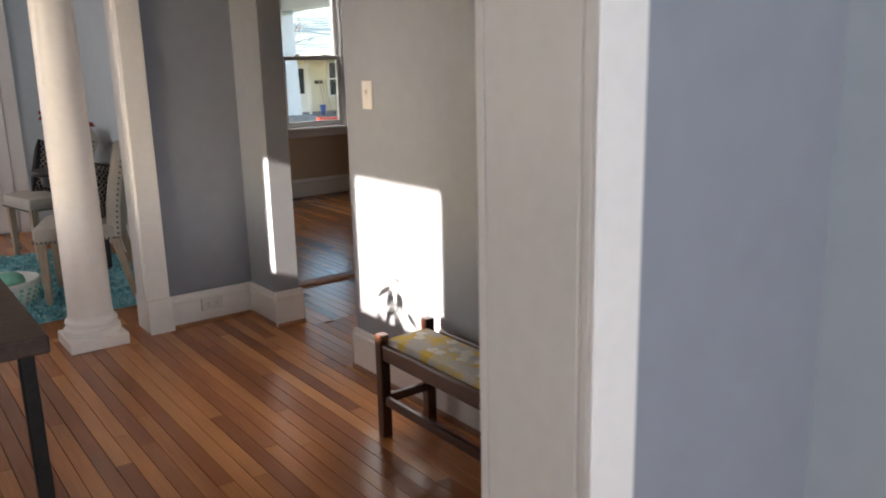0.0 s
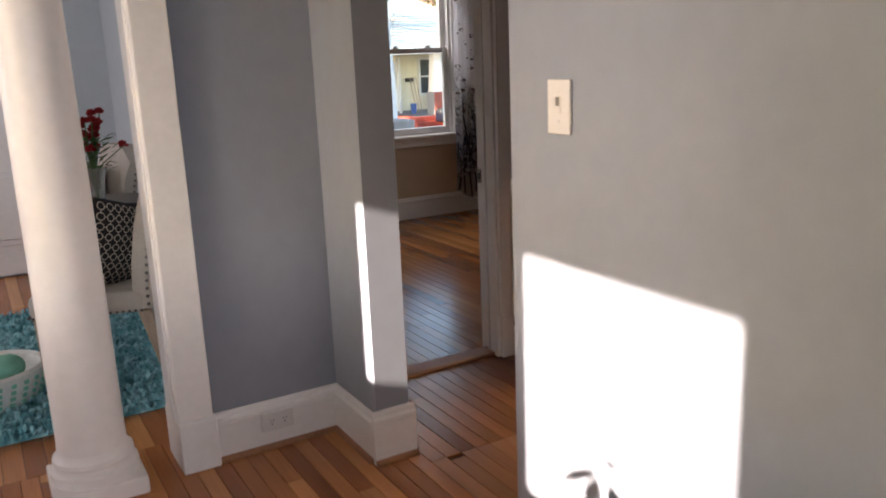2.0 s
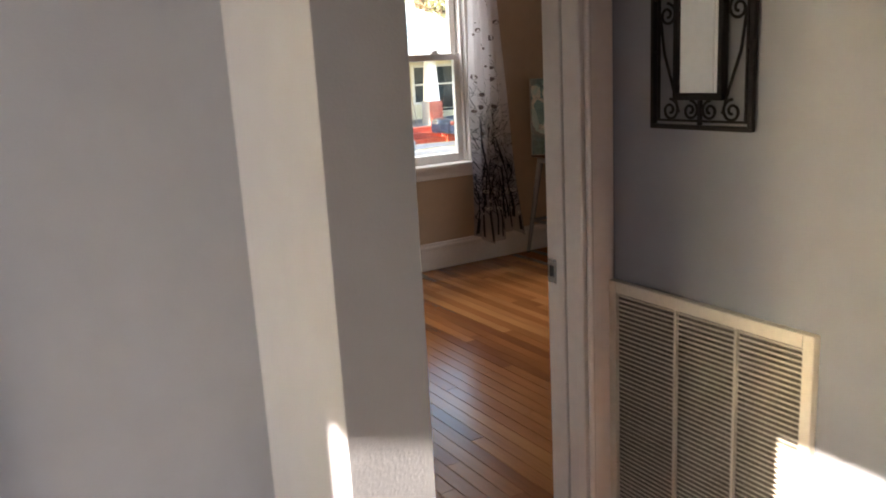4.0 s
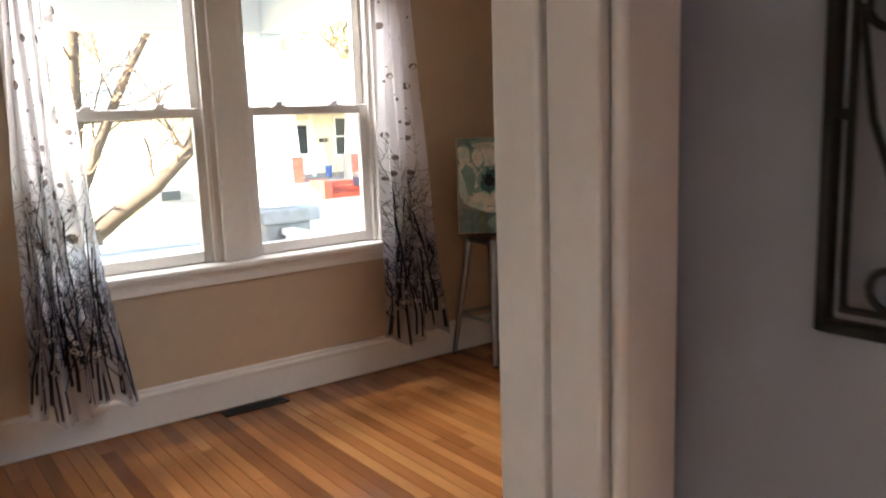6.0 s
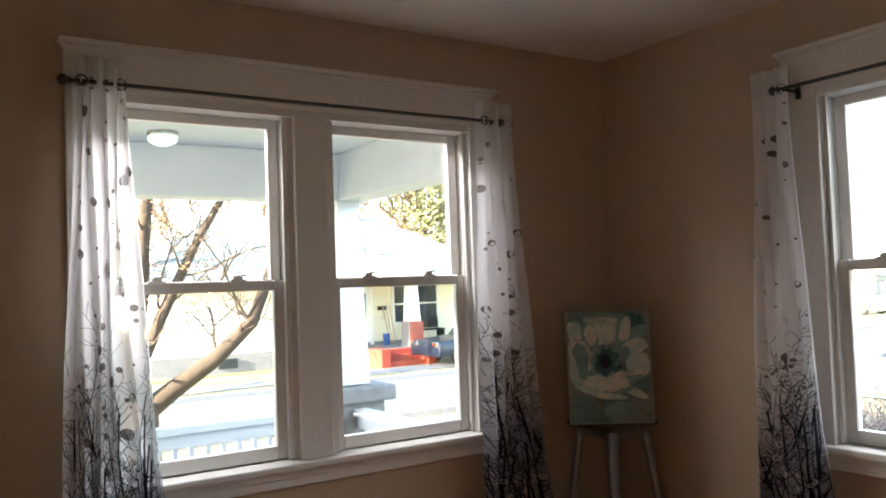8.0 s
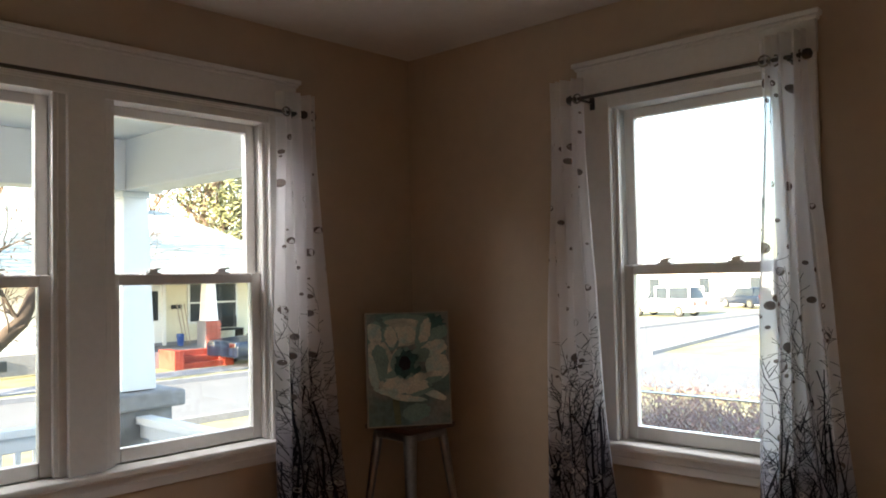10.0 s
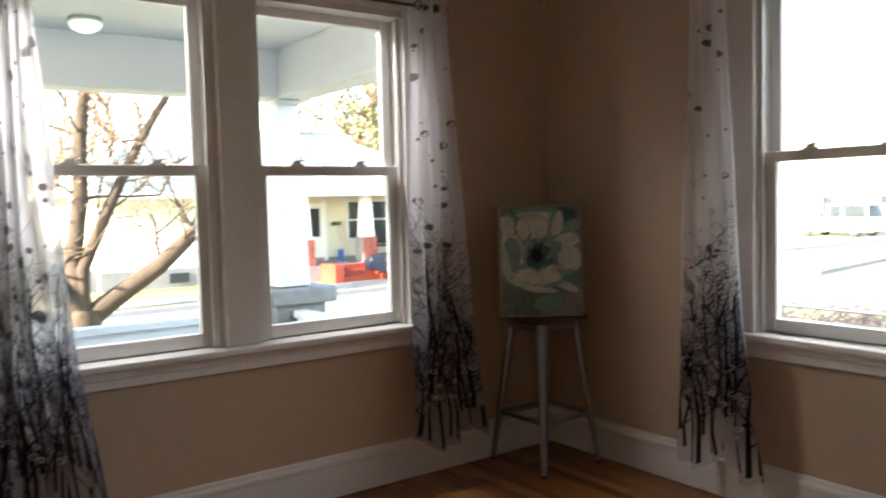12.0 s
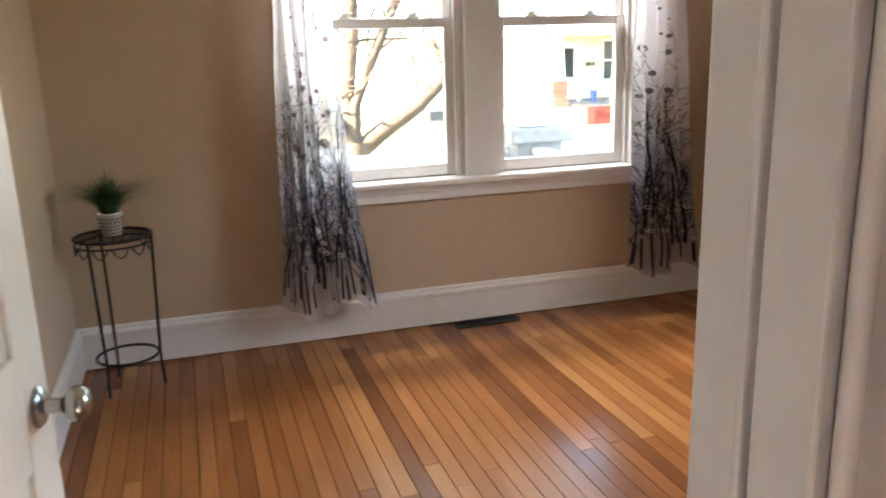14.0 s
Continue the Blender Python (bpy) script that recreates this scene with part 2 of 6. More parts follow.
PETALDIM = mat("grey_cream_oil_paint", (0.52, 0.55, 0.48), 0.5, 0.3, 18, 0.7, 70, speck=(0.70, 0.68, 0.58))
CANVAS = mat("teal_grey_oil_paint", (0.14, 0.24, 0.235), 0.55, 0.35, 5, 0.6, 60, speck=(0.25, 0.26, 0.24))
TEALPAINT = mat("dark_teal_oil_paint", (0.03, 0.11, 0.12), 0.5, 0.5, 18, 0.6, 80)
STEMPAINT = mat("olive_oil_paint", (0.16, 0.2, 0.12), 0.5, 0.3, 18, 0.6, 80)
SILVER = mat("silver_frame_edge", (0.42, 0.40, 0.37), 0.4, 0.2, 30, metal=0.6)
GRASSLEAF = mat("artificial_grass", (0.03, 0.095, 0.028), 0.55, 0.5, 40)
POT = mat("embossed_tin", (0.62, 0.62, 0.60), 0.3, 0.2, 30, metal=0.7)
BUFFCLOTH = mat("grey_yellow_floral_cloth", (0.50, 0.49, 0.47), 0.9, 0.12, 13, 0.2, 300, speck=(0.62, 0.44, 0.07))
FLORAL = mat("white_floral_print", (0.72, 0.70, 0.64), 0.9, 0.1, 20)
REDPETAL = mat("red_flower", (0.33, 0.012, 0.015), 0.6, 0.3, 60)
LEAFGREEN = mat("flower_leaf", (0.05, 0.11, 0.03), 0.55, 0.3, 30)
VASE = mat("clear_cut_glass", (0.85, 0.88, 0.86), 0.05, 0.05)
VASE.node_tree.nodes["Principled BSDF"].inputs["Transmission Weight"].default_value = 0.85
# outside
LAWN = mat("winter_lawn", (0.22, 0.20, 0.085), 0.95, 0.35, 0.8, 0.5, 6, speck=(0.30, 0.25, 0.13))
ROAD = mat("worn_asphalt", (0.12, 0.12, 0.12), 0.9, 0.2, 1.2, 0.3, 40)
PORCHWHITE = mat("porch_white_paint", (0.60, 0.64, 0.70), 0.5, 0.04, 3)
PORCHFLOOR = mat("porch_grey_paint", (0.26, 0.27, 0.28), 0.6, 0.1, 5)
STONE = mat("grey_stone_cap", (0.20, 0.20, 0.21), 0.9, 0.3, 12, 0.5, 30)
BARK = mat("bark", (0.052, 0.036, 0.025), 0.95, 0.45, 9, 0.9, 26, stretch=(1, 1, 0.3))
TWIG = mat("far_twigs", (0.17, 0.115, 0.08), 0.95, 0.3, 3)
DRYLEAF = mat("dry_leaf", (0.24, 0.125, 0.065), 0.8, 0.4, 3)
PINE = mat("evergreen_needles", (0.19, 0.19, 0.08), 0.8, 0.4, 3)
SHINGLE = mat("green_grey_shingle", (0.33, 0.37, 0.35), 0.9, 0.22, 5, 0.3, 20)
SIDING = mat("cream_siding", (0.74, 0.67, 0.50), 0.7, 0.06, 2)
WHITESIDE = mat("white_siding", (0.74, 0.72, 0.68), 0.7, 0.05, 2)
BRICK = brick_mat("red_brick", (0.36, 0.09, 0.055))
REDSTEP = mat("red_painted_step", (0.30, 0.045, 0.025), 0.7, 0.15, 5)
DARKGLASS = mat("far_window_glass", (0.03, 0.038, 0.045), 0.12, 0.1)
DARKGLASS.node_tree.nodes["Principled BSDF"].inputs["Specular IOR Level"].default_value = 0.2
CARBLUE = mat("dark_blue_car_paint", (0.006, 0.012, 0.026), 0.3, 0.05, coat=0.2)
CARWHITE = mat("white_car_paint", (0.72, 0.73, 0.74), 0.2, 0.03, coat=0.8)
TYRE = mat("tyre_rubber", (0.02, 0.02, 0.02), 0.8, 0.2)
CHROME = mat("chrome", (0.7, 0.7, 0.7), 0.12, 0.0, metal=1.0)
HEDGE = mat("bare_hedge", (0.17, 0.105, 0.095), 0.9, 0.4, 5)
LAMPGLASS = mat("frosted_lamp_glass", (0.62, 0.86, 0.72), 0.4, 0.02, emit=0.12)
RUBBER = mat("black_rubber", (0.015, 0.015, 0.015), 0.7)
BLUEPLASTIC = mat("blue_plastic", (0.03, 0.09, 0.30), 0.4)
BASKET = mat("white_wicker_check", (0.72, 0.73, 0.69), 0.85, 0.15, 30)
MINT = mat("mint_cloth", (0.20, 0.50, 0.38), 0.9, 0.15, 20)
PINK = mat("pink_plush", (0.65, 0.03, 0.16), 0.9, 0.15, 20)
REDTOY = mat("red_rubber_toy", (0.35, 0.03, 0.03), 0.5)

# ---- mesh helpers ----


def box(bm, x0, x1, y0, y1, z0, z1, bevel=0.0):
    r = bmesh.ops.create_cube(bm, size=1, matrix=Matrix.Translation(((x0 + x1) / 2, (y0 + y1) / 2, (z0 + z1) / 2)) @ Matrix.Diagonal((x1 - x0, y1 - y0, z1 - z0, 1)))
    if bevel:
        edges = list({ed for v in r["verts"] for ed in v.link_edges})
        bmesh.ops.bevel(bm, geom=edges, offset=bevel, segments=2, affect="EDGES", profile=0.5)
    return bm


def boxes(*specs, bevel=0.0):
    bm = bmesh.new()
    for s in specs:
        box(bm, *s, bevel=bevel)
    return bm


def rod(bm, a, b, r0, r1=None, n=12, caps=True):
    a, b = Vector(a), Vector(b)
    r1 = r0 if r1 is None else r1
    q = (b - a).to_track_quat("Z", "Y").to_matrix().to_4x4()
    bmesh.ops.create_cone(bm, cap_ends=caps, segments=n, radius1=r0, radius2=r1, depth=(b - a).length, matrix=Matrix.Translation((a + b) / 2) @ q)
    return bm


def lathe(profile, n=32, at=(0, 0, 0)):
    bm = bmesh.new()
    rings = []
    for r, z in profile:
        rings.append([bm.verts.new((at[0] + r * math.cos(2 * math.pi * k / n), at[1] + r * math.sin(2 * math.pi * k / n), at[2] + z)) for k in range(n)])
    for a, b in zip(rings, rings[1:]):
        for k in range(n):
            bm.faces.new((a[k], a[(k + 1) % n], b[(k + 1) % n], b[k]))
    bm.faces.new(rings[0][::-1])
    bm.faces.new(rings[-1])
    return bm


def tube(points, r, n=8, taper=None):
    """A swept round bar through points."""
    bm = bmesh.new()
    pts = [Vector(p) for p in points]
    rings = []
    for k, p in enumerate(pts):
        t = (pts[min(k + 1, len(pts) - 1)] - pts[max(k - 1, 0)]).normalized()
        s = t.cross(Vector((0.31, 0.17, 0.93)))
        s = s.normalized() if s.length > 1e-3 else t.orthogonal().normalized()
        u = t.cross(s)
        rad = r if taper is None else r + (taper - r) * k / (len(pts) - 1)
        rings.append([bm.verts.new(p + rad * (s * math.cos(2 * math.pi * j / n) + u * math.sin(2 * math.pi * j / n))) for j in range(n)])
    for a, b in zip(rings, rings[1:]):
        for j in range(n):
            bm.faces.new((a[j], a[(j + 1) % n], b[(j + 1) % n], b[j]))
    bm.faces.new(rings[0][::-1])
    bm.faces.new(rings[-1])
    return bm


def merge(target, other):
    me = bpy.data.meshes.new("tmp")
    other.to_mesh(me)
    other.free()
    target.from_mesh(me)
    bpy.data.meshes.remove(me)
    return target


def ball(bm, at, rx, ry=None, rz=None, sub=2):
    ry, rz = ry or rx, rz or rx
    bmesh.ops.create_icosphere(bm, subdivisions=sub, radius=1, matrix=Matrix.Translation(at) @ Matrix.Diagonal((rx, ry, rz, 1)))
    return bm


def part(name, bm, material, parent=None, label="", smooth=False):
    bmesh.ops.recalc_face_normals(bm, faces=bm.faces)
    me = bpy.data.meshes.new(name)
    bm.to_mesh(me)
    bm.free()
    if smooth:
        me.shade_smooth()
        me.set_sharp_from_angle(angle=radians(38))
    me.materials.append(material)
    ob = new(name, me)
    if parent:
        ob.parent = parent
        ob.matrix_parent_inverse = parent.matrix_basis.inverted()
    if label:
        ob["label"] = label
    return ob


def thing(name, label, category, at=(0, 0, 0), group=""):
    ob = new(name)
    ob.location = at
    ob.empty_display_size = 0.05
    return tagged(ob, label, category, group)


def structure(name, bm, material, label, category="wall"):
    return tagged(part(name, bm, material), label, category, kind="structure")

# ---- structure ----
H = 2.535  # ceilings
structure("wall_hall_east", boxes((2.806, 2.93, 1.577, 3.80, 0, H)), GREY, "grey painted wall with sunlight on it")
structure("wall_opening_south", boxes((1.748, 2.93, 1.404, 1.577, 0, H), (-0.72, 1.748, 1.404, 1.577, 2.15, H), (-0.72, -0.2, 1.404, 1.577, 0, 2.15)), GREY, "blue-grey painted partition beside a cased opening")
structure("wall_south_room_east", boxes((2.30, 2.42, -2.0, 1.404, 0, H)), PALE, "pale blue-grey painted side wall")
structure("wall_south_room_south", boxes((-0.84, 2.42, -2.12, -2.0, 0, H)), GREY, "plain grey painted wall")
structure("wall_south_room_west", boxes((-0.84, -0.72, -2.0, 1.577, 0, H)), GREY, "plain grey painted wall")
structure("wall_hall_west", boxes((-0.84, -0.72, 1.577, 2.787, 0, H), (-0.84, -0.72, 4.377, 8.42, 0, H), (-0.84, -0.72, 2.787, 4.377, 0, 0.74), (-0.84, -0.72, 2.787, 4.377, 2.16, H), (-0.84, -0.72, 3.487, 3.687, 0.74, 2.16)), GREY, "grey painted wall with a twin window opening")
structure("wall_hall_north", boxes((2.305, 2.779, 4.92, 5.05, 0, H), (-0.72, 2.305, 4.92, 5.05, 2.22, H)), GREY, "dark grey painted wall beside the column")
structure("wall_wing", boxes((2.779, 2.903, 4.58, 5.165, 0, H)), GREY, "grey painted wall end with a strip of sunlight")
structure("wall_passage_east", boxes((3.768, 3.89, 2.5, 5.165, 0, H)), GREY, "blue-grey painted passage wall with mirror")
structure("wall_passage_south", boxes((2.93, 3.768, 2.5, 2.62, 0, H)), GREY, "plain grey painted wall")
structure("wall_bedroom_south", boxes((2.77, 2.93, 5.17, 5.32, 0, H), (2.93, 3.70, 5.17, 5.32, 2.05, H), (3.70, 6.40, 5.17, 5.32, 0, H)), BEIGE, "beige painted wall around a door opening")
structure("wall_bedroom_west", boxes((2.65, 2.77, 5.05, 8.50, 0, H)), BEIGE, "beige painted bedroom wall")
NX0, NX1, NZ0, NZ1 = 3.80, 5.41, 0.70, 2.10  # front twin window
EY0, EY1 = 6.44, 7.12  # side window
structure("wall_bedroom_north", boxes((2.77, NX0, 8.32, 8.50, 0, H), (NX1, 6.46, 8.32, 8.50, 0, H), (NX0, NX1, 8.32, 8.50, 0, NZ0), (NX0, NX1, 8.32, 8.50, NZ1, H)), BEIGE, "beige painted wall under and around the twin window")
structure("wall_bedroom_east", boxes((6.28, 6.46, 5.17, EY0, 0, H), (6.28, 6.46, EY1, 8.32, 0, H), (6.28, 6.46, EY0, EY1, 0, NZ0), (6.28, 6.46, EY0, EY1, NZ1, H)), BEIGE, "beige painted wall around the side window")
structure("wall_dining_north", boxes((-0.84, 2.65, 8.42, 8.55, 0, H)), PALE, "pale painted wall with the white door")
structure("wall_dining_lining", boxes((2.646, 2.6497, 5.05, 8.42, 0, H)), PALE, "pale grey-blue painted dining wall")
structure("ceiling", boxes((-0.84, 6.46, -2.12, 8.55, H, H + 0.12)), CEIL, "matt off-white plaster ceiling", "ceiling")


def baseboard(name, x0, y0, x1, y1, nx, ny, h=0.19, shoe=True):
    """A tall moulded board along a wall from one point to the other, its face towards (nx, ny)."""
    bm = bmesh.new()
    lift = 0.0 if shoe else 0.007
    prof = [(0, lift), (0.018, lift), (0.018, h - 0.045), (0.024, h - 0.04), (0.024, h - 0.026), (0.014, h - 0.018), (0.012, h - 0.006), (0.006, h), (0, h)]
    ends = []
    for x, y in ((x0, y0), (x1, y1)):
        ends.append([bm.verts.new((x + nx * a, y + ny * a, z)) for a, z in prof])
    for k in range(len(prof)):
        bm.faces.new((ends[0][k], ends[0][(k + 1) % len(prof)], ends[1][(k + 1) % len(prof)], ends[1][k]))
    bm.faces.new(ends[0])
    bm.faces.new(ends[1][::-1])
    b = structure(name, bm, TRIM, "tall moulded white baseboard", "baseboard")
    if shoe:
        bm = bmesh.new()
        prof = [(0.0185, 0.001), (0.034, 0.001), (0.032, 0.010), (0.026, 0.017), (0.0185, 0.019)]
        ends = []
        for x, y in ((x0, y0), (x1, y1)):
            ends.append([bm.verts.new((x + nx * a, y + ny * a, z)) for a, z in prof])
        for k in range(len(prof)):
            bm.faces.new((ends[0][k], ends[0][(k + 1) % len(prof)], ends[1][(k + 1) % len(prof)], ends[1][k]))
        bm.faces.new(ends[0])
        bm.faces.new(ends[1][::-1])
        part("shoe_moulding", bm, SHOE, b, "dark stained wooden quarter-round")
    return b


baseboard("baseboard_hall_north", 2.31, 4.92, 2.779, 4.92, 0, -1, 0.178)
baseboard("baseboard_wing_west", 2.779, 4.92, 2.779, 4.58, -1, 0, 0.178)
baseboard("baseboard_wing_end", 2.76, 4.58, 2.921, 4.58, 0, -1)
baseboard("baseboard_wing_east", 2.903, 4.58, 2.903, 5.15, 1, 0)
baseboard("baseboard_hall_east", 2.806, 1.60, 2.806, 3.80, -1, 0)
baseboard("baseboard_hall_end", 2.79, 3.80, 2.948, 3.80, 0, 1)
baseboard("baseboard_passage", 3.768, 2.62, 3.768, 5.14, -1, 0, 0.165, False)
baseboard("baseboard_bedroom_north", 2.77, 8.32, 6.28, 8.32, 0, -1, shoe=False)
baseboard("baseboard_bedroom_east", 6.28, 5.34, 6.28, 8.30, -1, 0, shoe=False)
baseboard("baseboard_bedroom_west", 2.77, 5.34, 2.77, 8.30, 1, 0, shoe=False)
baseboard("baseboard_south_room", 1.85, 1.404, 2.30, 1.404, 0, -1)
baseboard("baseboard_dining", 1.0, 8.42, 1.30, 8.42, 0, -1)
baseboard("baseboard_dining_east", 2.646, 5.06, 2.646, 8.40, -1, 0)


def bevelled(*specs, b=0.004):
    return boxes(*specs, bevel=b)


# cased opening that the walk starts through
o = structure("trim_cased_opening", bevelled((1.732, 1.748, 1.404, 1.577, 0, 2.15)), TRIM, "white painted door casing of a wide opening", "trim")
part("casing", bevelled((1.732, 1.822, 1.386, 1.404, 0, 2.24), (1.732, 1.742, 1.380, 1.3862, 0, 2.24), b=0.003), TRIM, o)
part("casing", bevelled((1.732, 1.822, 1.577, 1.595, 0, 2.24), b=0.003), TRIM, o)
# pilaster beside the column
o = structure("trim_pilaster", bevelled((2.194, 2.309, 4.885, 5.085, 0, 2.22)), TRIM, "white painted square pilaster with a plinth block", "trim")
part("plinth_block", bevelled((2.190, 2.318, 4.872, 5.095, 0, 0.185), b=0.006), TRIM, o)
part("edge_bead", bevelled((2.186, 2.198, 4.93, 5.04, 0.185, 2.22), b=0.003), TRIM, o)
part("beam_soffit", bevelled((-0.72, 2.194, 4.90, 5.07, 2.20, 2.2195)), TRIM, o)

# bedroom door: jamb, stops, casings, leaf
o = structure("trim_bedroom_door", bevelled((3.690, 3.70, 5.165, 5.316, 0, 2.04), (2.93, 2.942, 5.165, 5.325, 0, 2.04), (2.93, 3.70, 5.165, 5.325, 2.04, 2.052), b=0.002), TRIM, "off-white painted door frame and casings", "trim")
part("door_stop", bevelled((3.674, 3.6901, 5.159, 5.222, 0, 2.03), (3.674, 3.6901, 5.231, 5.241, 0, 2.03), (2.942, 2.954, 5.187, 5.268, 0, 2.03), (2.954, 3.676, 5.187, 5.268, 2.018, 2.04), b=0.003), TRIM, o)
for x0, x1 in ((3.692, 3.767), (2.855, 2.938)):
    part("casing", bevelled((max(x0, 2.904), x1, 5.146, 5.166, 0, 2.17), b=0.004), TRIM, o)
part("plinth_block", bevelled((3.686, 3.7675, 5.135, 5.166, 0, 0.19), b=0.004), TRIM, o)
part("casing", bevelled((3.712, 3.81, 5.32, 5.330, 0, 2.17), b=0.004), TRIM, o)
part("casing", bevelled((2.83, 2.938, 5.32, 5.342, 0, 2.17), b=0.004), TRIM, o)
part("head_casing", bevelled((2.82, 3.81, 5.32, 5.344, 2.06, 2.19), (2.904, 3.767, 5.146, 5.166, 2.06, 2.17), b=0.004), TRIM, o)
for x, y, r in ((3.688, 5.146, 0.008),):
    part("moulded_bead", rod(bmesh.new(), (x, y, 0.19), (x, y, 2.03), r, n=14), TRIM, o, "", True)
plate = part("strike_plate", bevelled((3.6875, 3.6905, 5.280, 5.313, 0.79, 0.855), b=0.001), STEEL, o, "worn steel strike plate")
part("latch_hole", boxes((3.6862, 3.6876, 5.288, 5.304, 0.808, 0.838)), SLOT, plate)
structure("trim_threshold", bevelled((2.90, 3.72, 5.185, 5.285, 0.0, 0.016), b=0.007), SHOE, "worn wooden door threshold", "trim")

door = thing("door", "open white panelled bedroom door with a knob", "door", (2.95, 5.33, 0))
hinge = Matrix.Translation((2.95, 5.345, 0)) @ Matrix.Rotation(radians(-8.0), 4, "Z")


def turned(bm, m):
    bm.transform(m)
    return bm


# leaf lies along y from the hinge, its face towards +x
part("leaf", turned(bevelled((-0.035, 0.0, 0.0, 0.11, 0.012, 2.03), (-0.035, 0.0, 0.635, 0.745, 0.012, 2.03), (-0.035, 0.0, 0.11, 0.635, 0.012, 0.24), (-0.035, 0.0, 0.11, 0.635, 1.91, 2.03), (-0.035, 0.0, 0.11, 0.635, 0.72, 0.90), b=0.004), hinge), TRIM, door, "white painted stiles and rails")
for z0, z1 in ((0.24, 0.72), (0.90, 1.91)):
    part("panel", turned(bevelled((-0.026, -0.010, 0.108, 0.637, z0 - 0.002, z1 + 0.002), (-0.027, -0.005, 0.15, 0.595, z0 + 0.045, z1 - 0.045), b=0.004), hinge), TRIM, door)
rose = part("door_knob", turned(lathe([(0.032, 0), (0.032, 0.004), (0.026, 0.010), (0.012, 0.014), (0.011, 0.036), (0.020, 0.042), (0.0275, 0.052), (0.028, 0.062), (0.022, 0.072), (0.010, 0.077), (0.001, 0.078)], 28), hinge @ Matrix.Translation((0, 0.685, 0.80)) @ Matrix.Rotation(radians(90), 4, "Y")), STEEL, door, "round brushed nickel knob", True)
part("latch", turned(boxes((-0.028, -0.008, 0.7445, 0.749, 0.77, 0.83)), hinge), STEEL, door)

# front door in the dining room
fd = structure("door_front", bevelled((1.30, 2.16, 8.385, 8.425, 0.015, 2.06)), TRIM, "closed white six-panel front door", "door")
for px0, px1 in ((1.40, 1.69), (1.77, 2.06)):
    for z0, z1 in ((0.22, 0.72), (0.86, 1.52), (1.64, 1.92)):
        part("panel", bevelled((px0, px1, 8.372, 8.3852, z0, z1), (px0 + 0.04, px1 - 0.04, 8.364, 8.3722, z0 + 0.04, z1 - 0.04), b=0.006), TRIM, fd)
part("casing", bevelled((2.165, 2.28, 8.395, 8.42, 0, 2.18), (1.18, 1.295, 8.395, 8.42, 0, 2.18), (1.18, 2.28, 8.393, 8.42, 2.07, 2.20), b=0.004), TRIM, fd)
part("door_handle", turned(lathe([(0.03, 0), (0.03, 0.006), (0.011, 0.012), (0.011, 0.035), (0.027, 0.05), (0.02, 0.068), (0.001, 0.07)], 20), Matrix.Translation((1.38, 8.385, 0.95)) @ Matrix.Rotation(radians(90), 4, "X")), STEEL, fd, "brushed nickel knob", True)


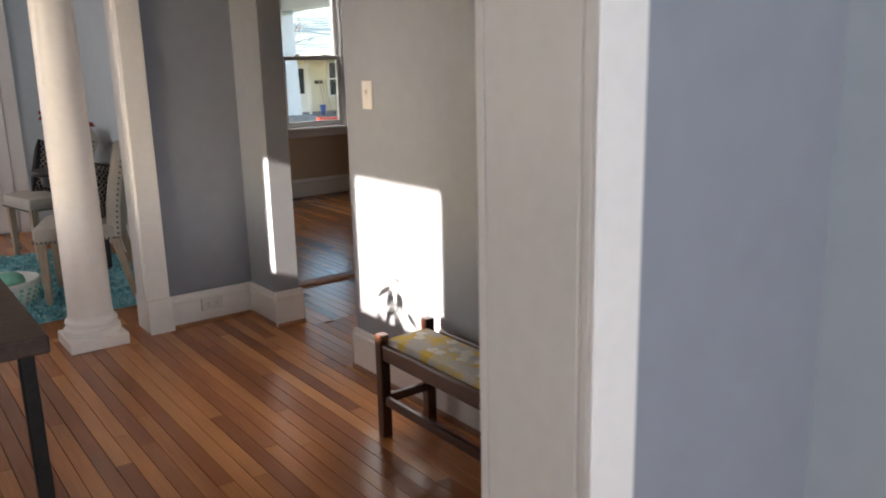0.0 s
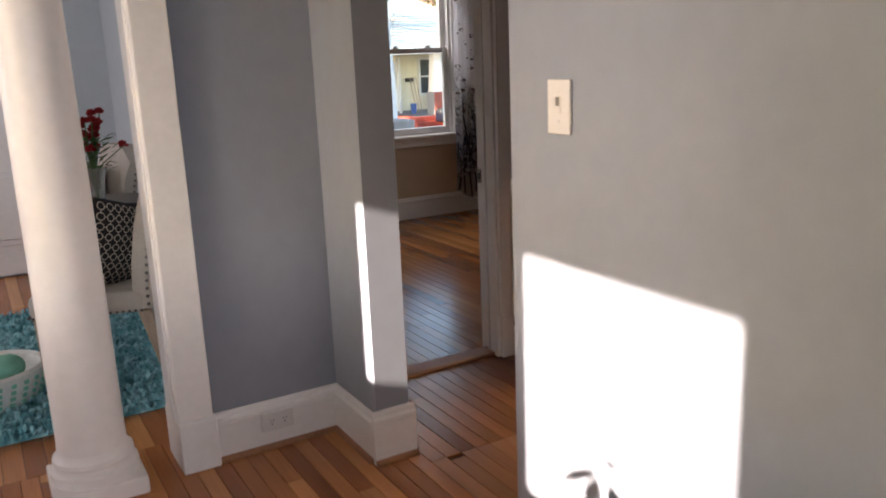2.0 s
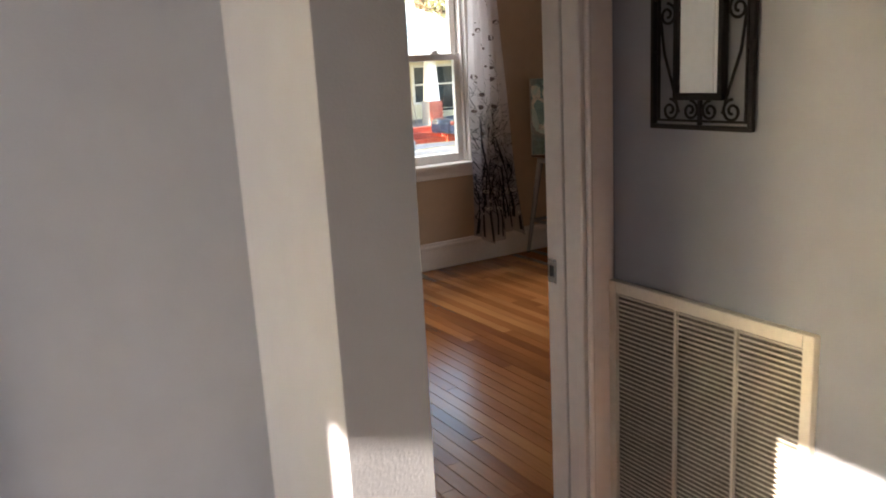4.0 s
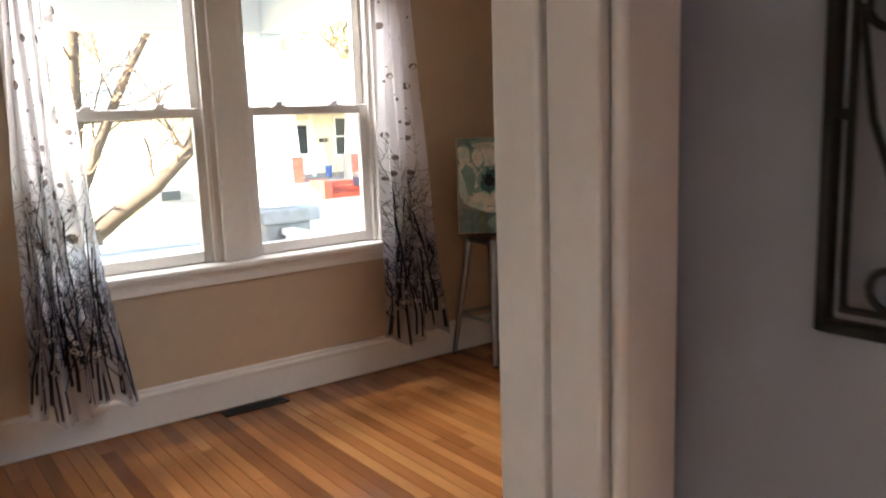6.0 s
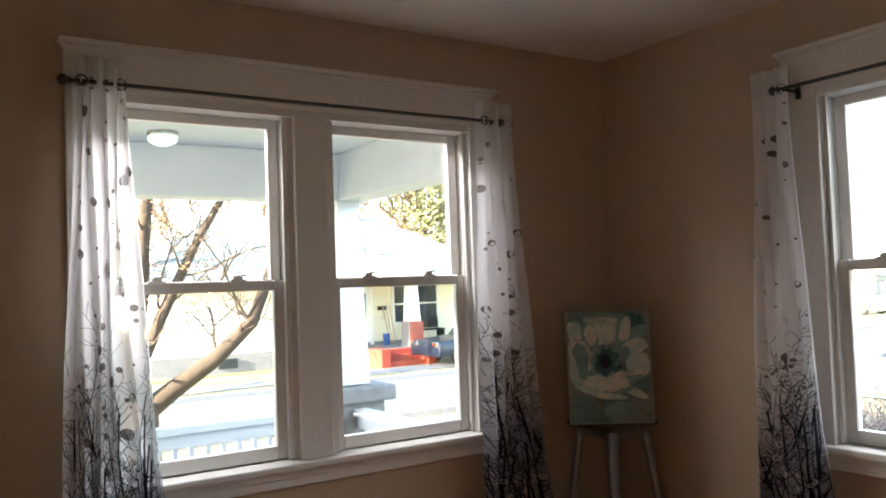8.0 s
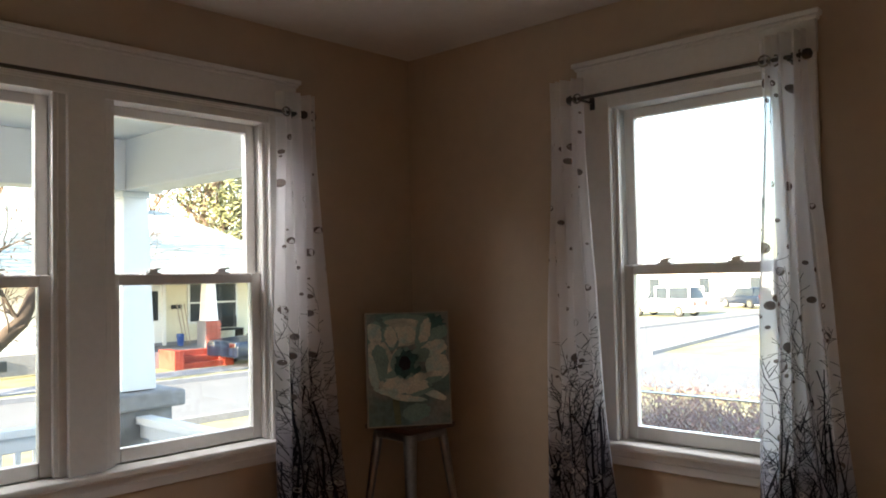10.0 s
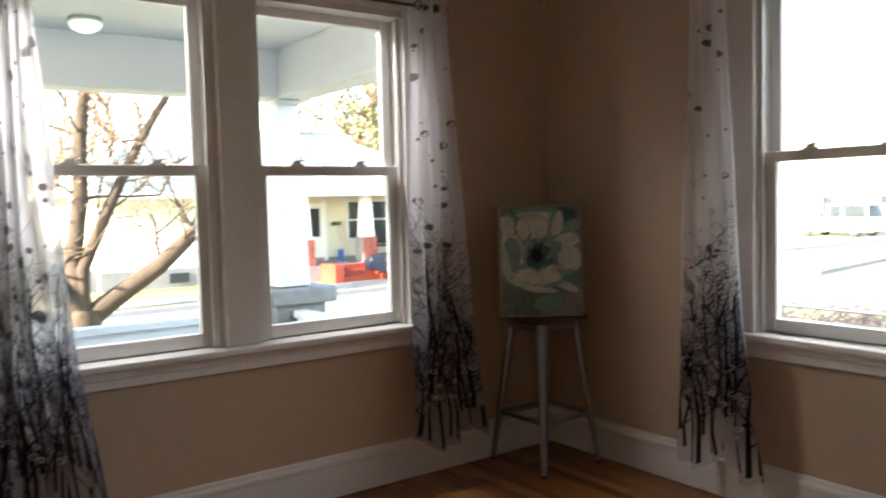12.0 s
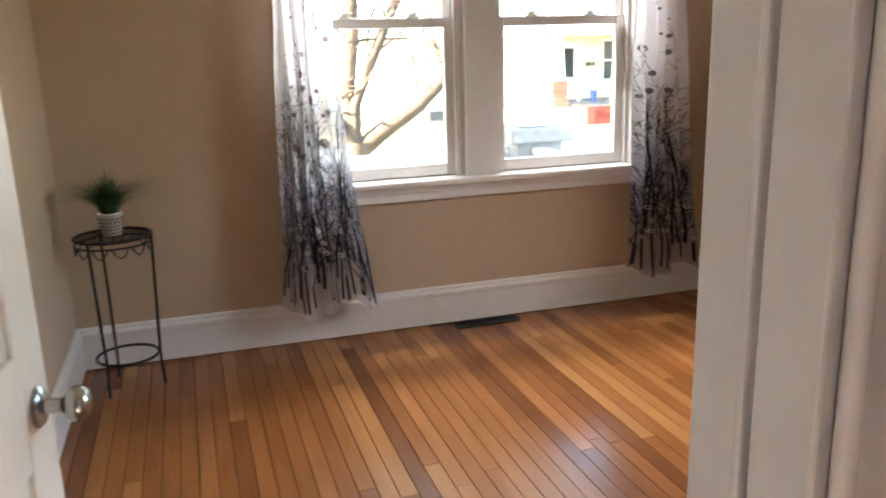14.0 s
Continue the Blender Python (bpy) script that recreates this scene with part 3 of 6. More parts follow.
# ---- windows ----
def sash_window(name, panes, m, ends, label, skip_trim=False):
    """Double-hung sashes in a wall whose room face lies along local x at y = 0, with the outside towards +y. panes: glass spans along x; ends: outer casing edges."""
    w = tagged(new(name), label, "window", kind="structure")
    w.matrix_basis = m
    z0, zm, z1 = 0.775, 1.397, 2.058

    def add(pname, bm, material, parent=None, lab="", smooth=False):
        bm.transform(m)
        return part(pname, bm, material, parent or w, lab, smooth)

    lo, hi = panes[0][0], panes[-1][1]
    if not skip_trim:
        e0, e1 = ends
        add("casing", bevelled((e0, lo - 0.055, -0.022, 0.0, 0.70, 2.16), b=0.004), TRIM)
        add("casing", bevelled((hi + 0.055, e1, -0.022, 0.0, 0.70, 2.16), b=0.004), TRIM)
        add("head_casing", bevelled((e0 - 0.005, e1 + 0.005, -0.026, 0.0, 2.16, 2.285), b=0.003), TRIM)
        add("head_cap", bevelled((e0 - 0.022, e1 + 0.022, -0.045, 0.0, 2.285, 2.305), (e0 - 0.013, e1 + 0.013, -0.034, 0.0, 2.272, 2.2852), b=0.004), TRIM)
        add("stop_bead", bevelled((e0 + 0.02, e1 - 0.02, -0.030, -0.0215, 2.135, 2.158), b=0.004), TRIM)
        add("head_stop", bevelled((lo - 0.056, hi + 0.056, -0.016, 0.004, 2.095, 2.161), (lo - 0.056, hi + 0.056, -0.0225, 0.0, 2.128, 2.1605), b=0.003), TRIM)
        add("window_sill", bevelled((e0 - 0.03, e1 + 0.03, -0.062, 0.06, 0.690, 0.718), b=0.008), TRIM)
        add("apron", bevelled((e0, e1, -0.020, 0.0, 0.620, 0.69), (e0, e1, -0.028, 0.0, 0.655, 0.6895), b=0.006), TRIM)
    # frame: jambs, head, mullions
    jam = [(lo - 0.075, lo - 0.052, 0.0, 0.16, 0.70, 2.12), (hi + 0.052, hi + 0.075, 0.0, 0.16, 0.70, 2.12), (lo - 0.07, hi + 0.07, 0.0, 0.16, 2.098, 2.118), (lo - 0.07, hi + 0.07, 0.06, 0.18, 0.685, 0.722)]
    add("window_frame", bevelled(*jam, b=0.002), TRIM)
    for (a0, a1), (b0, b1) in zip(panes, panes[1:]):
        add("mullion", bevelled((a1 + 0.050, b0 - 0.050, 0.006, 0.16, 0.718, 2.10), (a1 + 0.078, b0 - 0.078, -0.018, 0.0062, 0.718, 2.16), b=0.004), TRIM)
    for g0, g1 in panes:
        for s in (-1, 1):
            edge = g0 - 0.05 if s < 0 else g1 + 0.05
            for k, (yy, ww) in enumerate(((0.008, 0.016), (0.035, 0.009))):
                a, b = (edge - 0.001, edge + ww) if s < 0 else (edge - ww, edge + 0.001)
                add("parting_bead", bevelled((a, b, yy, yy + 0.012, 0.722, 2.098), b=0.003), TRIM)
        low = add("lower_sash", bevelled((g0 - 0.048, g0, 0.045, 0.082, 0.722, 1.44), (g1, g1 + 0.048, 0.045, 0.082, 0.722, 1.44), (g0, g1, 0.045, 0.082, 0.722, z0), (g0, g1, 0.045, 0.084, zm, 1.438), b=0.004), TRIM)
        p1 = add("pane", boxes((g0 - 0.004, g1 + 0.004, 0.062, 0.066, z0 - 0.004, zm + 0.004)), GLASS, low)
        up = add("upper_sash", bevelled((g0 - 0.048, g0 - 0.004, 0.087, 0.124, 1.40, 2.098), (g1 + 0.004, g1 + 0.048, 0.087, 0.124, 1.40, 2.098), (g0 - 0.004, g1 + 0.004, 0.087, 0.124, 1.40, 1.442), (g0 - 0.004, g1 + 0.004, 0.087, 0.124, z1, 2.098), b=0.004), TRIM)
        p2 = add("pane", boxes((g0 - 0.006, g1 + 0.006, 0.104, 0.108, 1.44, z1 + 0.002)), GLASS, up)
        p1.visible_shadow = p2.visible_shadow = False
        for f in (0.24, 0.76):
            x = g0 + (g1 - g0) * f
            lk = bevelled((x - 0.032, x + 0.032, 0.05, 0.078, 1.437, 1.446), (x - 0.018, x + 0.018, 0.052, 0.074, 1.4455, 1.458), b=0.003)
            rod(lk, (x - 0.01, 0.062, 1.458), (x + 0.035, 0.054, 1.462), 0.004, 0.003, 8)
            add("sash_lock", lk, TRIM, low)
    return w


NORTH = Matrix.Translation((0, 8.32, 0))
EAST = Matrix.Translation((6.28, 0, 0)) @ Matrix.Rotation(radians(-90), 4, "Z")  # local x runs to world -y
sash_window("window_1", [(3.862, 4.458), (4.752, 5.342)], NORTH, (3.69, 5.535), "white twin sash window with a broad head board")
sash_window("window_2", [(-7.062, -6.492)], EAST, (-7.262, -6.292), "white single sash window with a broad head board")
WEST = Matrix.Translation((-0.72, 0, 0.045)) @ Matrix.Rotation(radians(90), 4, "Z")
sash_window("window_3", [(2.827, 3.432), (3.742, 4.317)], WEST, (2.69, 4.49), "white twin sash window", True)

# curtains
def print_tree(rng, u, v0, v1, width, out, lean=0.0):
    """Strokes of a bare printed tree in curtain coordinates: u across and v up, both in metres."""
    def grow(x, y, ang, length, w, depth):
        steps = 5
        for _ in range(steps):
            nx, ny = x + math.sin(ang) * length / steps, y + math.cos(ang) * length / steps
            out.append((x, y, nx, ny, w, w * 0.86))
            x, y, w = nx, ny, w * 0.88
            ang += rng.uniform(-0.16, 0.16)
            if depth > 0 and rng.random() < (0.75 if depth > 1 else 0.6):
                grow(x, y, ang + rng.choice((-1, 1)) * rng.uniform(0.35, 0.9), length * rng.uniform(0.28, 0.5), w * 0.62, depth - 1)
    grow(u, v0, lean, v1 - v0, width, 3)


def curtain(m, top, bottom, seed, label, group):
    """A sheer panel on a rod, gathered above and flaring to its hem. top, bottom: spans along local x; local y towards the outside."""
    rng = random.Random(seed)
    c = thing("curtain", label, "curtain", m @ Vector(((top[0] + top[1]) / 2, -0.075, 0.2)), group)
    z_top, z_hem = 2.185, 0.175
    ph = rng.uniform(0, 6)

    def at(u, z, lift=0.0):
        """u from 0 to 1 across the cloth."""
        f = max(0.0, (z_top - z) / (z_top - z_hem))
        g = f ** 1.7
        x0, x1 = top[0] + (bottom[0] - top[0]) * g, top[1] + (bottom[1] - top[1]) * g
        amp = 0.020 + 0.012 * f
        w = amp * math.sin(u * 5 * 2 * math.pi + ph + 0.7 * math.sin(3 * f)) + 0.008 * math.sin(u * 23 + 4 * f)
        x = x0 + (x1 - x0) * u + 0.008 * math.sin(9 * f + 11 * u)
        hem = 0.035 * math.sin(u * 9 + ph) * max(0, (f - 0.9) * 10)
        return Vector((x, -0.098 + w - lift - 0.03 * f, z + hem))

    def sheet(z0, z1, material, name, lab, nz, parent=c):
        bm = bmesh.new()
        nu = 60
        rows = [[bm.verts.new(at(k / nu, z0 + (z1 - z0) * j / nz)) for k in range(nu + 1)] for j in range(nz + 1)]
        for a, b in zip(rows, rows[1:]):
            for k in range(nu):
                bm.faces.new((a[k], a[k + 1], b[k + 1], b[k]))
        bm.transform(m)
        return part(name, bm, material, parent, lab, True)

    body = sheet(z_hem, 2.115, VOILE, "cloth", "sheer white voile, smoky towards a clear hem", 72)
    sheet(2.115, 2.225, HEADER, "heading", "doubled white heading with grommets", 5)
    for k in range(4):
        u = 0.12 + 0.25 * k
        ring = tube([at(u, 2.135) + Vector((0.0, -0.003, 0)) + Vector((0.019 * math.cos(t), 0, 0.019 * math.sin(t))) for t in [i * math.pi / 6 for i in range(13)]], 0.004, 6)
        ring.transform(m)
        part("grommet", ring, STEEL, c, "nickel grommet", True)
    # printed trees
    strokes = []
    wide = bottom[1] - bottom[0]
    for k in range(26):
        u = (k + rng.uniform(0.1, 0.9)) / 26 * wide
        base = 0.185 + rng.choice((0.0, 0.0, 0.03, 0.10, 0.2)) + rng.uniform(0, 0.03)
        print_tree(rng, u, base, rng.uniform(0.62, 1.08), rng.uniform(0.003, 0.0068), strokes, rng.uniform(-0.07, 0.07))
    bm = bmesh.new()
    for x0, y0, x1, y1, w0, w1 in strokes:
        d = Vector((x1 - x0, y1 - y0))
        if d.length < 1e-4:
            continue
        nrm = Vector((-d.y, d.x)).normalized()
        quad = []
        for x, y, w, s in ((x0, y0, w0, 1), (x1, y1, w1, 1), (x1, y1, w1, -1), (x0, y0, w0, -1)):
            u = (x + s * max(w, 0.0008) * nrm.x) / wide
            quad.append(bm.verts.new(at(min(max(u, 0.0), 1.0), max(0.18, y + s * max(w, 0.0008) * nrm.y), 0.0025)))
        bm.faces.new(quad)
    bm.transform(m)
    tagged(part("tree_print", bm, INK, body, "black bare-tree print along the hem"), kind="stuff")
    bm = bmesh.new()
    for k in range(62):
        u, z = rng.uniform(0.03, 0.97), rng.uniform(1.0, 2.1) if k < 48 else rng.uniform(0.7, 1.1)
        r = rng.choice((0.005, 0.007, 0.009, 0.013, 0.018)) * rng.uniform(0.8, 1.2)
        fan = [bm.verts.new(at(min(max(u + r * 0.75 * math.cos(t) / (0.22 + 0.1 * (2.1 - z)), 0), 1), z + r * math.sin(t), 0.0025)) for t in [i * math.pi / 6 for i in range(12)]]
        bm.faces.new(fan)
    bm.transform(m)
    tagged(part("dot_print", bm, DOT, body, "taupe printed dots"), kind="stuff")
    bm = bmesh.new()
    for k in range(30):
        u, z, r = rng.uniform(0.06, 0.94), rng.uniform(0.33, 0.72), rng.uniform(0.007, 0.012)
        loops = [[bm.verts.new(at(u + q * math.cos(t) / wide, z + q * math.sin(t), 0.004)) for t in [i * math.pi / 6 for i in range(12)]] for q in (r, r * 0.6)]
        for i in range(12):
            bm.faces.new((loops[0][i], loops[0][(i + 1) % 12], loops[1][(i + 1) % 12], loops[1][i]))
    bm.transform(m)
    tagged(part("ring_print", bm, HEADER, body, "pale printed rings among the trees"), kind="stuff")
    return c


def curtain_rod(m, x0, x1, label):
    r = thing("curtain_rod", label, "curtain rod", m @ Vector(((x0 + x1) / 2, -0.105, 2.135)))
    bm = rod(bmesh.new(), (x0, -0.105, 2.135), (x1, -0.105, 2.135), 0.0075, n=14)
    bm.transform(m)
    part("pole", bm, DARKSTEEL, r, "", True)
    for x, s in ((x0, -1), (x1, 1)):
        bm = lathe([(0.008, 0), (0.012, 0.004), (0.010, 0.012), (0.017, 0.018), (0.019, 0.03), (0.016, 0.04), (0.004, 0.046)], 18)
        bm.transform(m @ Matrix.Translation((x, -0.105, 2.135)) @ Matrix.Rotation(radians(90 * s), 4, "Y"))
        part("finial", bm, DARKSTEEL, r, "", True)
        bm = bevelled((x - s * 0.03 - 0.006, x - s * 0.03 + 0.006, -0.118, -0.026, 2.120, 2.128), (x - s * 0.03 - 0.012, x - s * 0.03 + 0.012, -0.032, -0.026, 2.095, 2.15), b=0.002)
        bm.transform(m)
        part("bracket", bm, DARKSTEEL, r)


curtain(NORTH, (3.70, 3.885), (3.62, 4.06), 3, "sheer white curtain printed with dots and black trees", "bedroom curtains")
curtain(NORTH, (5.385, 5.60), (5.34, 5.77), 8, "sheer white curtain printed with dots and black trees", "bedroom curtains")
curtain(EAST, (-7.36, -7.185), (-7.40, -7.02), 12, "sheer white curtain printed with dots and black trees", "bedroom curtains")
curtain(EAST, (-6.46, -6.29), (-6.54, -6.12), 21, "sheer white curtain printed with dots and black trees", "bedroom curtains")
curtain_rod(NORTH, 3.70, 5.49, "thin dark nickel curtain rod over twin window")
curtain_rod(EAST, -7.22, -6.32, "thin dark nickel curtain rod over side window")

# ---- hall ----
col = thing("column", "round white painted column on a square plinth", "column", (1.93, 4.972, 0))
part("plinth", bevelled((1.789, 2.071, 4.831, 5.113, 0, 0.06), b=0.006), COLUMN, col)
part("base_ring", lathe([(0.135, 0.06), (0.138, 0.075), (0.135, 0.092), (0.122, 0.10), (0.120, 0.112), (0.126, 0.122), (0.124, 0.136), (0.112, 0.146), (0.108, 0.16)], 40, (1.93, 4.972, 0)), COLUMN, col, "", True)
part("shaft", lathe([(0.108, 0.159), (0.106, 0.19), (0.105, 0.6), (0.103, 1.0), (0.098, 1.5), (0.092, 2.0), (0.09, 2.08)], 48, (1.93, 4.972, 0)), COLUMN, col, "", True)
part("capital", lathe([(0.09, 2.079), (0.105, 2.09), (0.105, 2.11), (0.12, 2.14), (0.13, 2.15), (0.13, 2.199)], 40, (1.93, 4.972, 0)), COLUMN, col, "", True)

ol = thing("wall_outlet", "white duplex outlet set in the baseboard", "outlet", (2.53, 4.90, 0.10))
part("plate", bevelled((2.475, 2.592, 4.886, 4.9035, 0.072, 0.142), b=0.002), PLASTIC, ol)
for dx in (2.510, 2.557):
    sk = part("socket", turned(lathe([(0.0165, 0), (0.0165, 0.002), (0.001, 0.0025)], 18), Matrix.Translation((dx, 4.886, 0.107)) @ Matrix.Rotation(radians(90), 4, "X")), PLASTIC, ol)
    part("slot", boxes((dx - 0.006, dx - 0.004, 4.8825, 4.8845, 0.108, 0.116), (dx + 0.004, dx + 0.006, 4.8825, 4.8845, 0.108, 0.116), (dx - 0.002, dx + 0.002, 4.8825, 4.8845, 0.097, 0.102)), SLOT, sk)
sw = thing("light_switch", "ivory single toggle light switch on the grey wall", "light switch", (2.803, 3.618, 1.235))
part("plate", bevelled((2.799, 2.806, 3.581, 3.655, 1.178, 1.292), b=0.003), PLASTIC, sw)
part("toggle", bevelled((2.788, 2.7995, 3.613, 3.623, 1.238, 1.256), (2.797, 2.7995, 3.610, 3.626, 1.222, 1.258), b=0.001), PLASTIC, sw)
for z in (1.205, 1.265):
    part("screw", turned(lathe([(0.0035, 0), (0.003, 0.001), (0.001, 0.0012)], 10), Matrix.Translation((2.799, 3.618, z)) @ Matrix.Rotation(radians(-90), 4, "Y")), PLASTIC, sw)

# bench along the hall wall
bn = thing("bench", "dark wooden bench with a yellow and grey floral seat", "bench", (2.64, 2.64, 0))
BX0, BX1, BY0, BY1 = 2.50, 2.745, 2.12, 3.15
for x in (BX0, BX1 - 0.04):
    for y in (BY0, BY1 - 0.04):
        hgt = 0.402 if x == BX0 else 0.422
        part("leg", bevelled((x, x + 0.04, y, y + 0.04, 0, hgt), b=0.005), DARKWOOD, bn)
part("seat_rail", bevelled((BX0 + 0.006, BX0 + 0.03, BY0 + 0.04, BY1 - 0.04, 0.308, 0.366), b=0.004), DARKWOOD, bn)
part("seat_rail", bevelled((BX1 - 0.03, BX1 - 0.006, BY0 + 0.04, BY1 - 0.04, 0.308, 0.366), b=0.004), DARKWOOD, bn)
for y in (BY0 + 0.008, BY1 - 0.032):
    part("seat_rail", bevelled((BX0 + 0.04, BX1 - 0.04, y, y + 0.024, 0.308, 0.366), b=0.004), DARKWOOD, bn)
    part("stretcher", bevelled((BX0 + 0.04, BX1 - 0.04, y + 0.002, y + 0.022, 0.13, 0.165), b=0.004), DARKWOOD, bn)
part("stretcher", bevelled((BX0 + 0.01, BX0 + 0.03, BY0 + 0.04, BY1 - 0.04, 0.13, 0.165), b=0.004), DARKWOOD, bn)
part("back_rail", bevelled((BX1 - 0.028, BX1 - 0.01, BY0 + 0.04, BY1 - 0.10, 0.368, 0.394), b=0.004), DARKWOOD, bn)
seat = part("seat", bevelled((BX0 + 0.03, BX1 - 0.03, BY0 + 0.035, BY1 - 0.035, 0.342, 0.392), b=0.018), BUFFCLOTH, bn, "yellow and grey floral upholstery", True)
rng = random.Random(5)
bm = bmesh.new()
for k in range(34):
    x, y = rng.uniform(BX0 + 0.06, BX1 - 0.06), rng.uniform(BY0 + 0.06, BY1 - 0.07)
    for j in range(5):
        a = j * 1.2566 + rng.random()
        fan = [bm.verts.new((x + 0.012 * math.cos(a) + 0.011 * math.cos(t), y + 0.012 * math.sin(a) + 0.011 * math.sin(t), 0.3925 + 0.0001 * j)) for t in [i * math.pi / 4 for i in range(8)]]
        bm.faces.new(fan)
tagged(part("floral_print", bm, FLORAL, seat, "white printed blossoms"), kind="stuff")

# rustic table
tb = thing("dining_table", "dark rustic plank table on slim black legs", "table", (0.6, 3.5, 0))
# Top is stretched west and north, out of view, to block low sun.
for k in range(6):
    part("board", bevelled((-0.66 + k * 0.34, -0.66 + k * 0.34 + 0.337, 2.76, 4.50, 0.715, 0.76), b=0.006), SLAB, tb)
for x in (-0.55, 1.31):
    for y in (2.79, 4.35):
        part("leg", bevelled((x, x + 0.035, y, y + 0.035, 0, 0.715), b=0.004), IRON, tb)
    part("brace", bevelled((x, x + 0.03, 2.90, 4.35, 0.68, 0.714), b=0.003), IRON, tb)

tp = thing("potted_plant", "small leafy plant in a dark pot on the table", "plant", (1.0, 3.31, 0.76))
part("pot", lathe([(0.035, 0.7605), (0.05, 0.84), (0.052, 0.85), (0.045, 0.85), (0.001, 0.84)], 20, (1.0, 3.31, 0)), BLACKWOOD, tp, "", True)
rng = random.Random(6)
for k in range(15):
    t, lean_out = k * 0.7, rng.uniform(0.04, 0.11)
    tip = Vector((1.0 + lean_out * math.cos(t), 3.31 + lean_out * math.sin(t), rng.uniform(0.90, 1.10)))
    stem = part("stem", tube([(1.0, 3.31, 0.84), (1.0 + 0.3 * lean_out * math.cos(t), 3.31 + 0.3 * lean_out * math.sin(t), 0.95), tip], 0.003, 5), LEAFGREEN, tp)
    bm = bmesh.new()
    out, side = 1.5 * Vector((math.cos(t), math.sin(t), -0.5)), 1.7 * Vector((-math.sin(t), math.cos(t), 0))
    bm.faces.new([bm.verts.new(q) for q in (tip, tip + out * 0.02 + side * 0.016, tip + out * 0.045 + side * 0.012, tip + out * 0.07, tip + out * 0.045 - side * 0.012, tip + out * 0.02 - side * 0.016)])
    part("leaf", bm, LEAFGREEN, stem)

# return-air grille and mirror on the passage wall
gr = thing("return_air_grille", "cream metal return-air grille above the baseboard", "air grille", (3.765, 4.96, 0.17))
part("backing", boxes((3.760, 3.7675, 4.60, 5.14, 0.175, 0.81)), FILTER, gr, "dark dusty filter")
part("frame", bevelled((3.748, 3.7678, 4.58, 4.605, 0.168, 0.818), (3.748, 3.7678, 5.123, 5.148, 0.168, 0.818), (3.748, 3.7678, 4.605, 5.123, 0.168, 0.198), (3.748, 3.7678, 4.605, 5.123, 0.788, 0.818), (3.75, 3.766, 4.928, 4.936, 0.198, 0.788), (3.75, 3.766, 4.76, 4.768, 0.198, 0.788), b=0.002), GRILLE, gr)
slat = bmesh.new()
box(slat, -0.006, 0.006, 4.606, 5.122, -0.0012, 0.0012)
slat.transform(Matrix.Rotation(radians(35), 4, "Y"))
first = part("slat", slat, GRILLE, gr)
first.location = (3.756, 0, 0.205)
first.matrix_parent_inverse = gr.matrix_basis.inverted()
for k in range(1, 49):
    s = new("slat", first.data)
    s.parent, s.matrix_parent_inverse, s.location = gr, gr.matrix_basis.inverted(), (3.756, 0, 0.205 + k * 0.012)

mr = thing("wall_mirror", "narrow mirror in a black wrought-iron scroll frame", "mirror", (3.755, 4.87, 1.7))
MY0, MY1, MZ0, MZ1 = 4.735, 5.003, 1.20, 2.05
part("mirror_glass", boxes((3.744, 3.748, 4.815, 4.925, 1.275, 1.97)), MIRROR, mr, "bright mirror glass")


def bars(*specs):
    return bevelled(*specs, b=0.002)


part("outer_frame", bars((3.742, 3.756, MY0, MY0 + 0.010, MZ0, MZ1), (3.742, 3.756, MY1 - 0.010, MY1, MZ0, MZ1), (3.742, 3.756, MY0, MY1, MZ0, MZ0 + 0.010), (3.742, 3.756, MY0, MY1, MZ1 - 0.010, MZ1)), IRON, mr)
part("inner_frame", bars((3.738, 3.758, 4.805, 4.817, 1.262, 1.982), (3.738, 3.758, 4.923, 4.935, 1.262, 1.982), (3.738, 3.758, 4.805, 4.935, 1.262, 1.277), (3.738, 3.758, 4.805, 4.935, 1.968, 1.982)), IRON, mr)
part("spacer_bar", bars((3.746, 3.754, MY0 + 0.016, MY0 + 0.021, MZ0 + 0.016, MZ1 - 0.016), (3.746, 3.754, MY1 - 0.021, MY1 - 0.016, MZ0 + 0.016, MZ1 - 0.016), (3.746, 3.754, MY0 + 0.016, MY1 - 0.016, MZ0 + 0.016, MZ0 + 0.021)), IRON, mr)
for y in (4.869,):
    part("spacer_bar", bars((3.745, 3.755, y - 0.004, y + 0.004, MZ0, 1.262)), IRON, mr)
    part("spacer_bar", bars((3.745, 3.755, y - 0.004, y + 0.004, 1.982, MZ1)), IRON, mr)


def scroll(cy, cz, r, turn, start, flip=1):
    pts = []
    for i in range(30):
        t = i / 29
        rad = r * (1 - 0.78 * t)
        a = start + flip * turn * t * 2 * math.pi
        pts.append((3.75, cy + rad * math.cos(a), cz + rad * math.sin(a)))
    return tube(pts, 0.0032, 6)


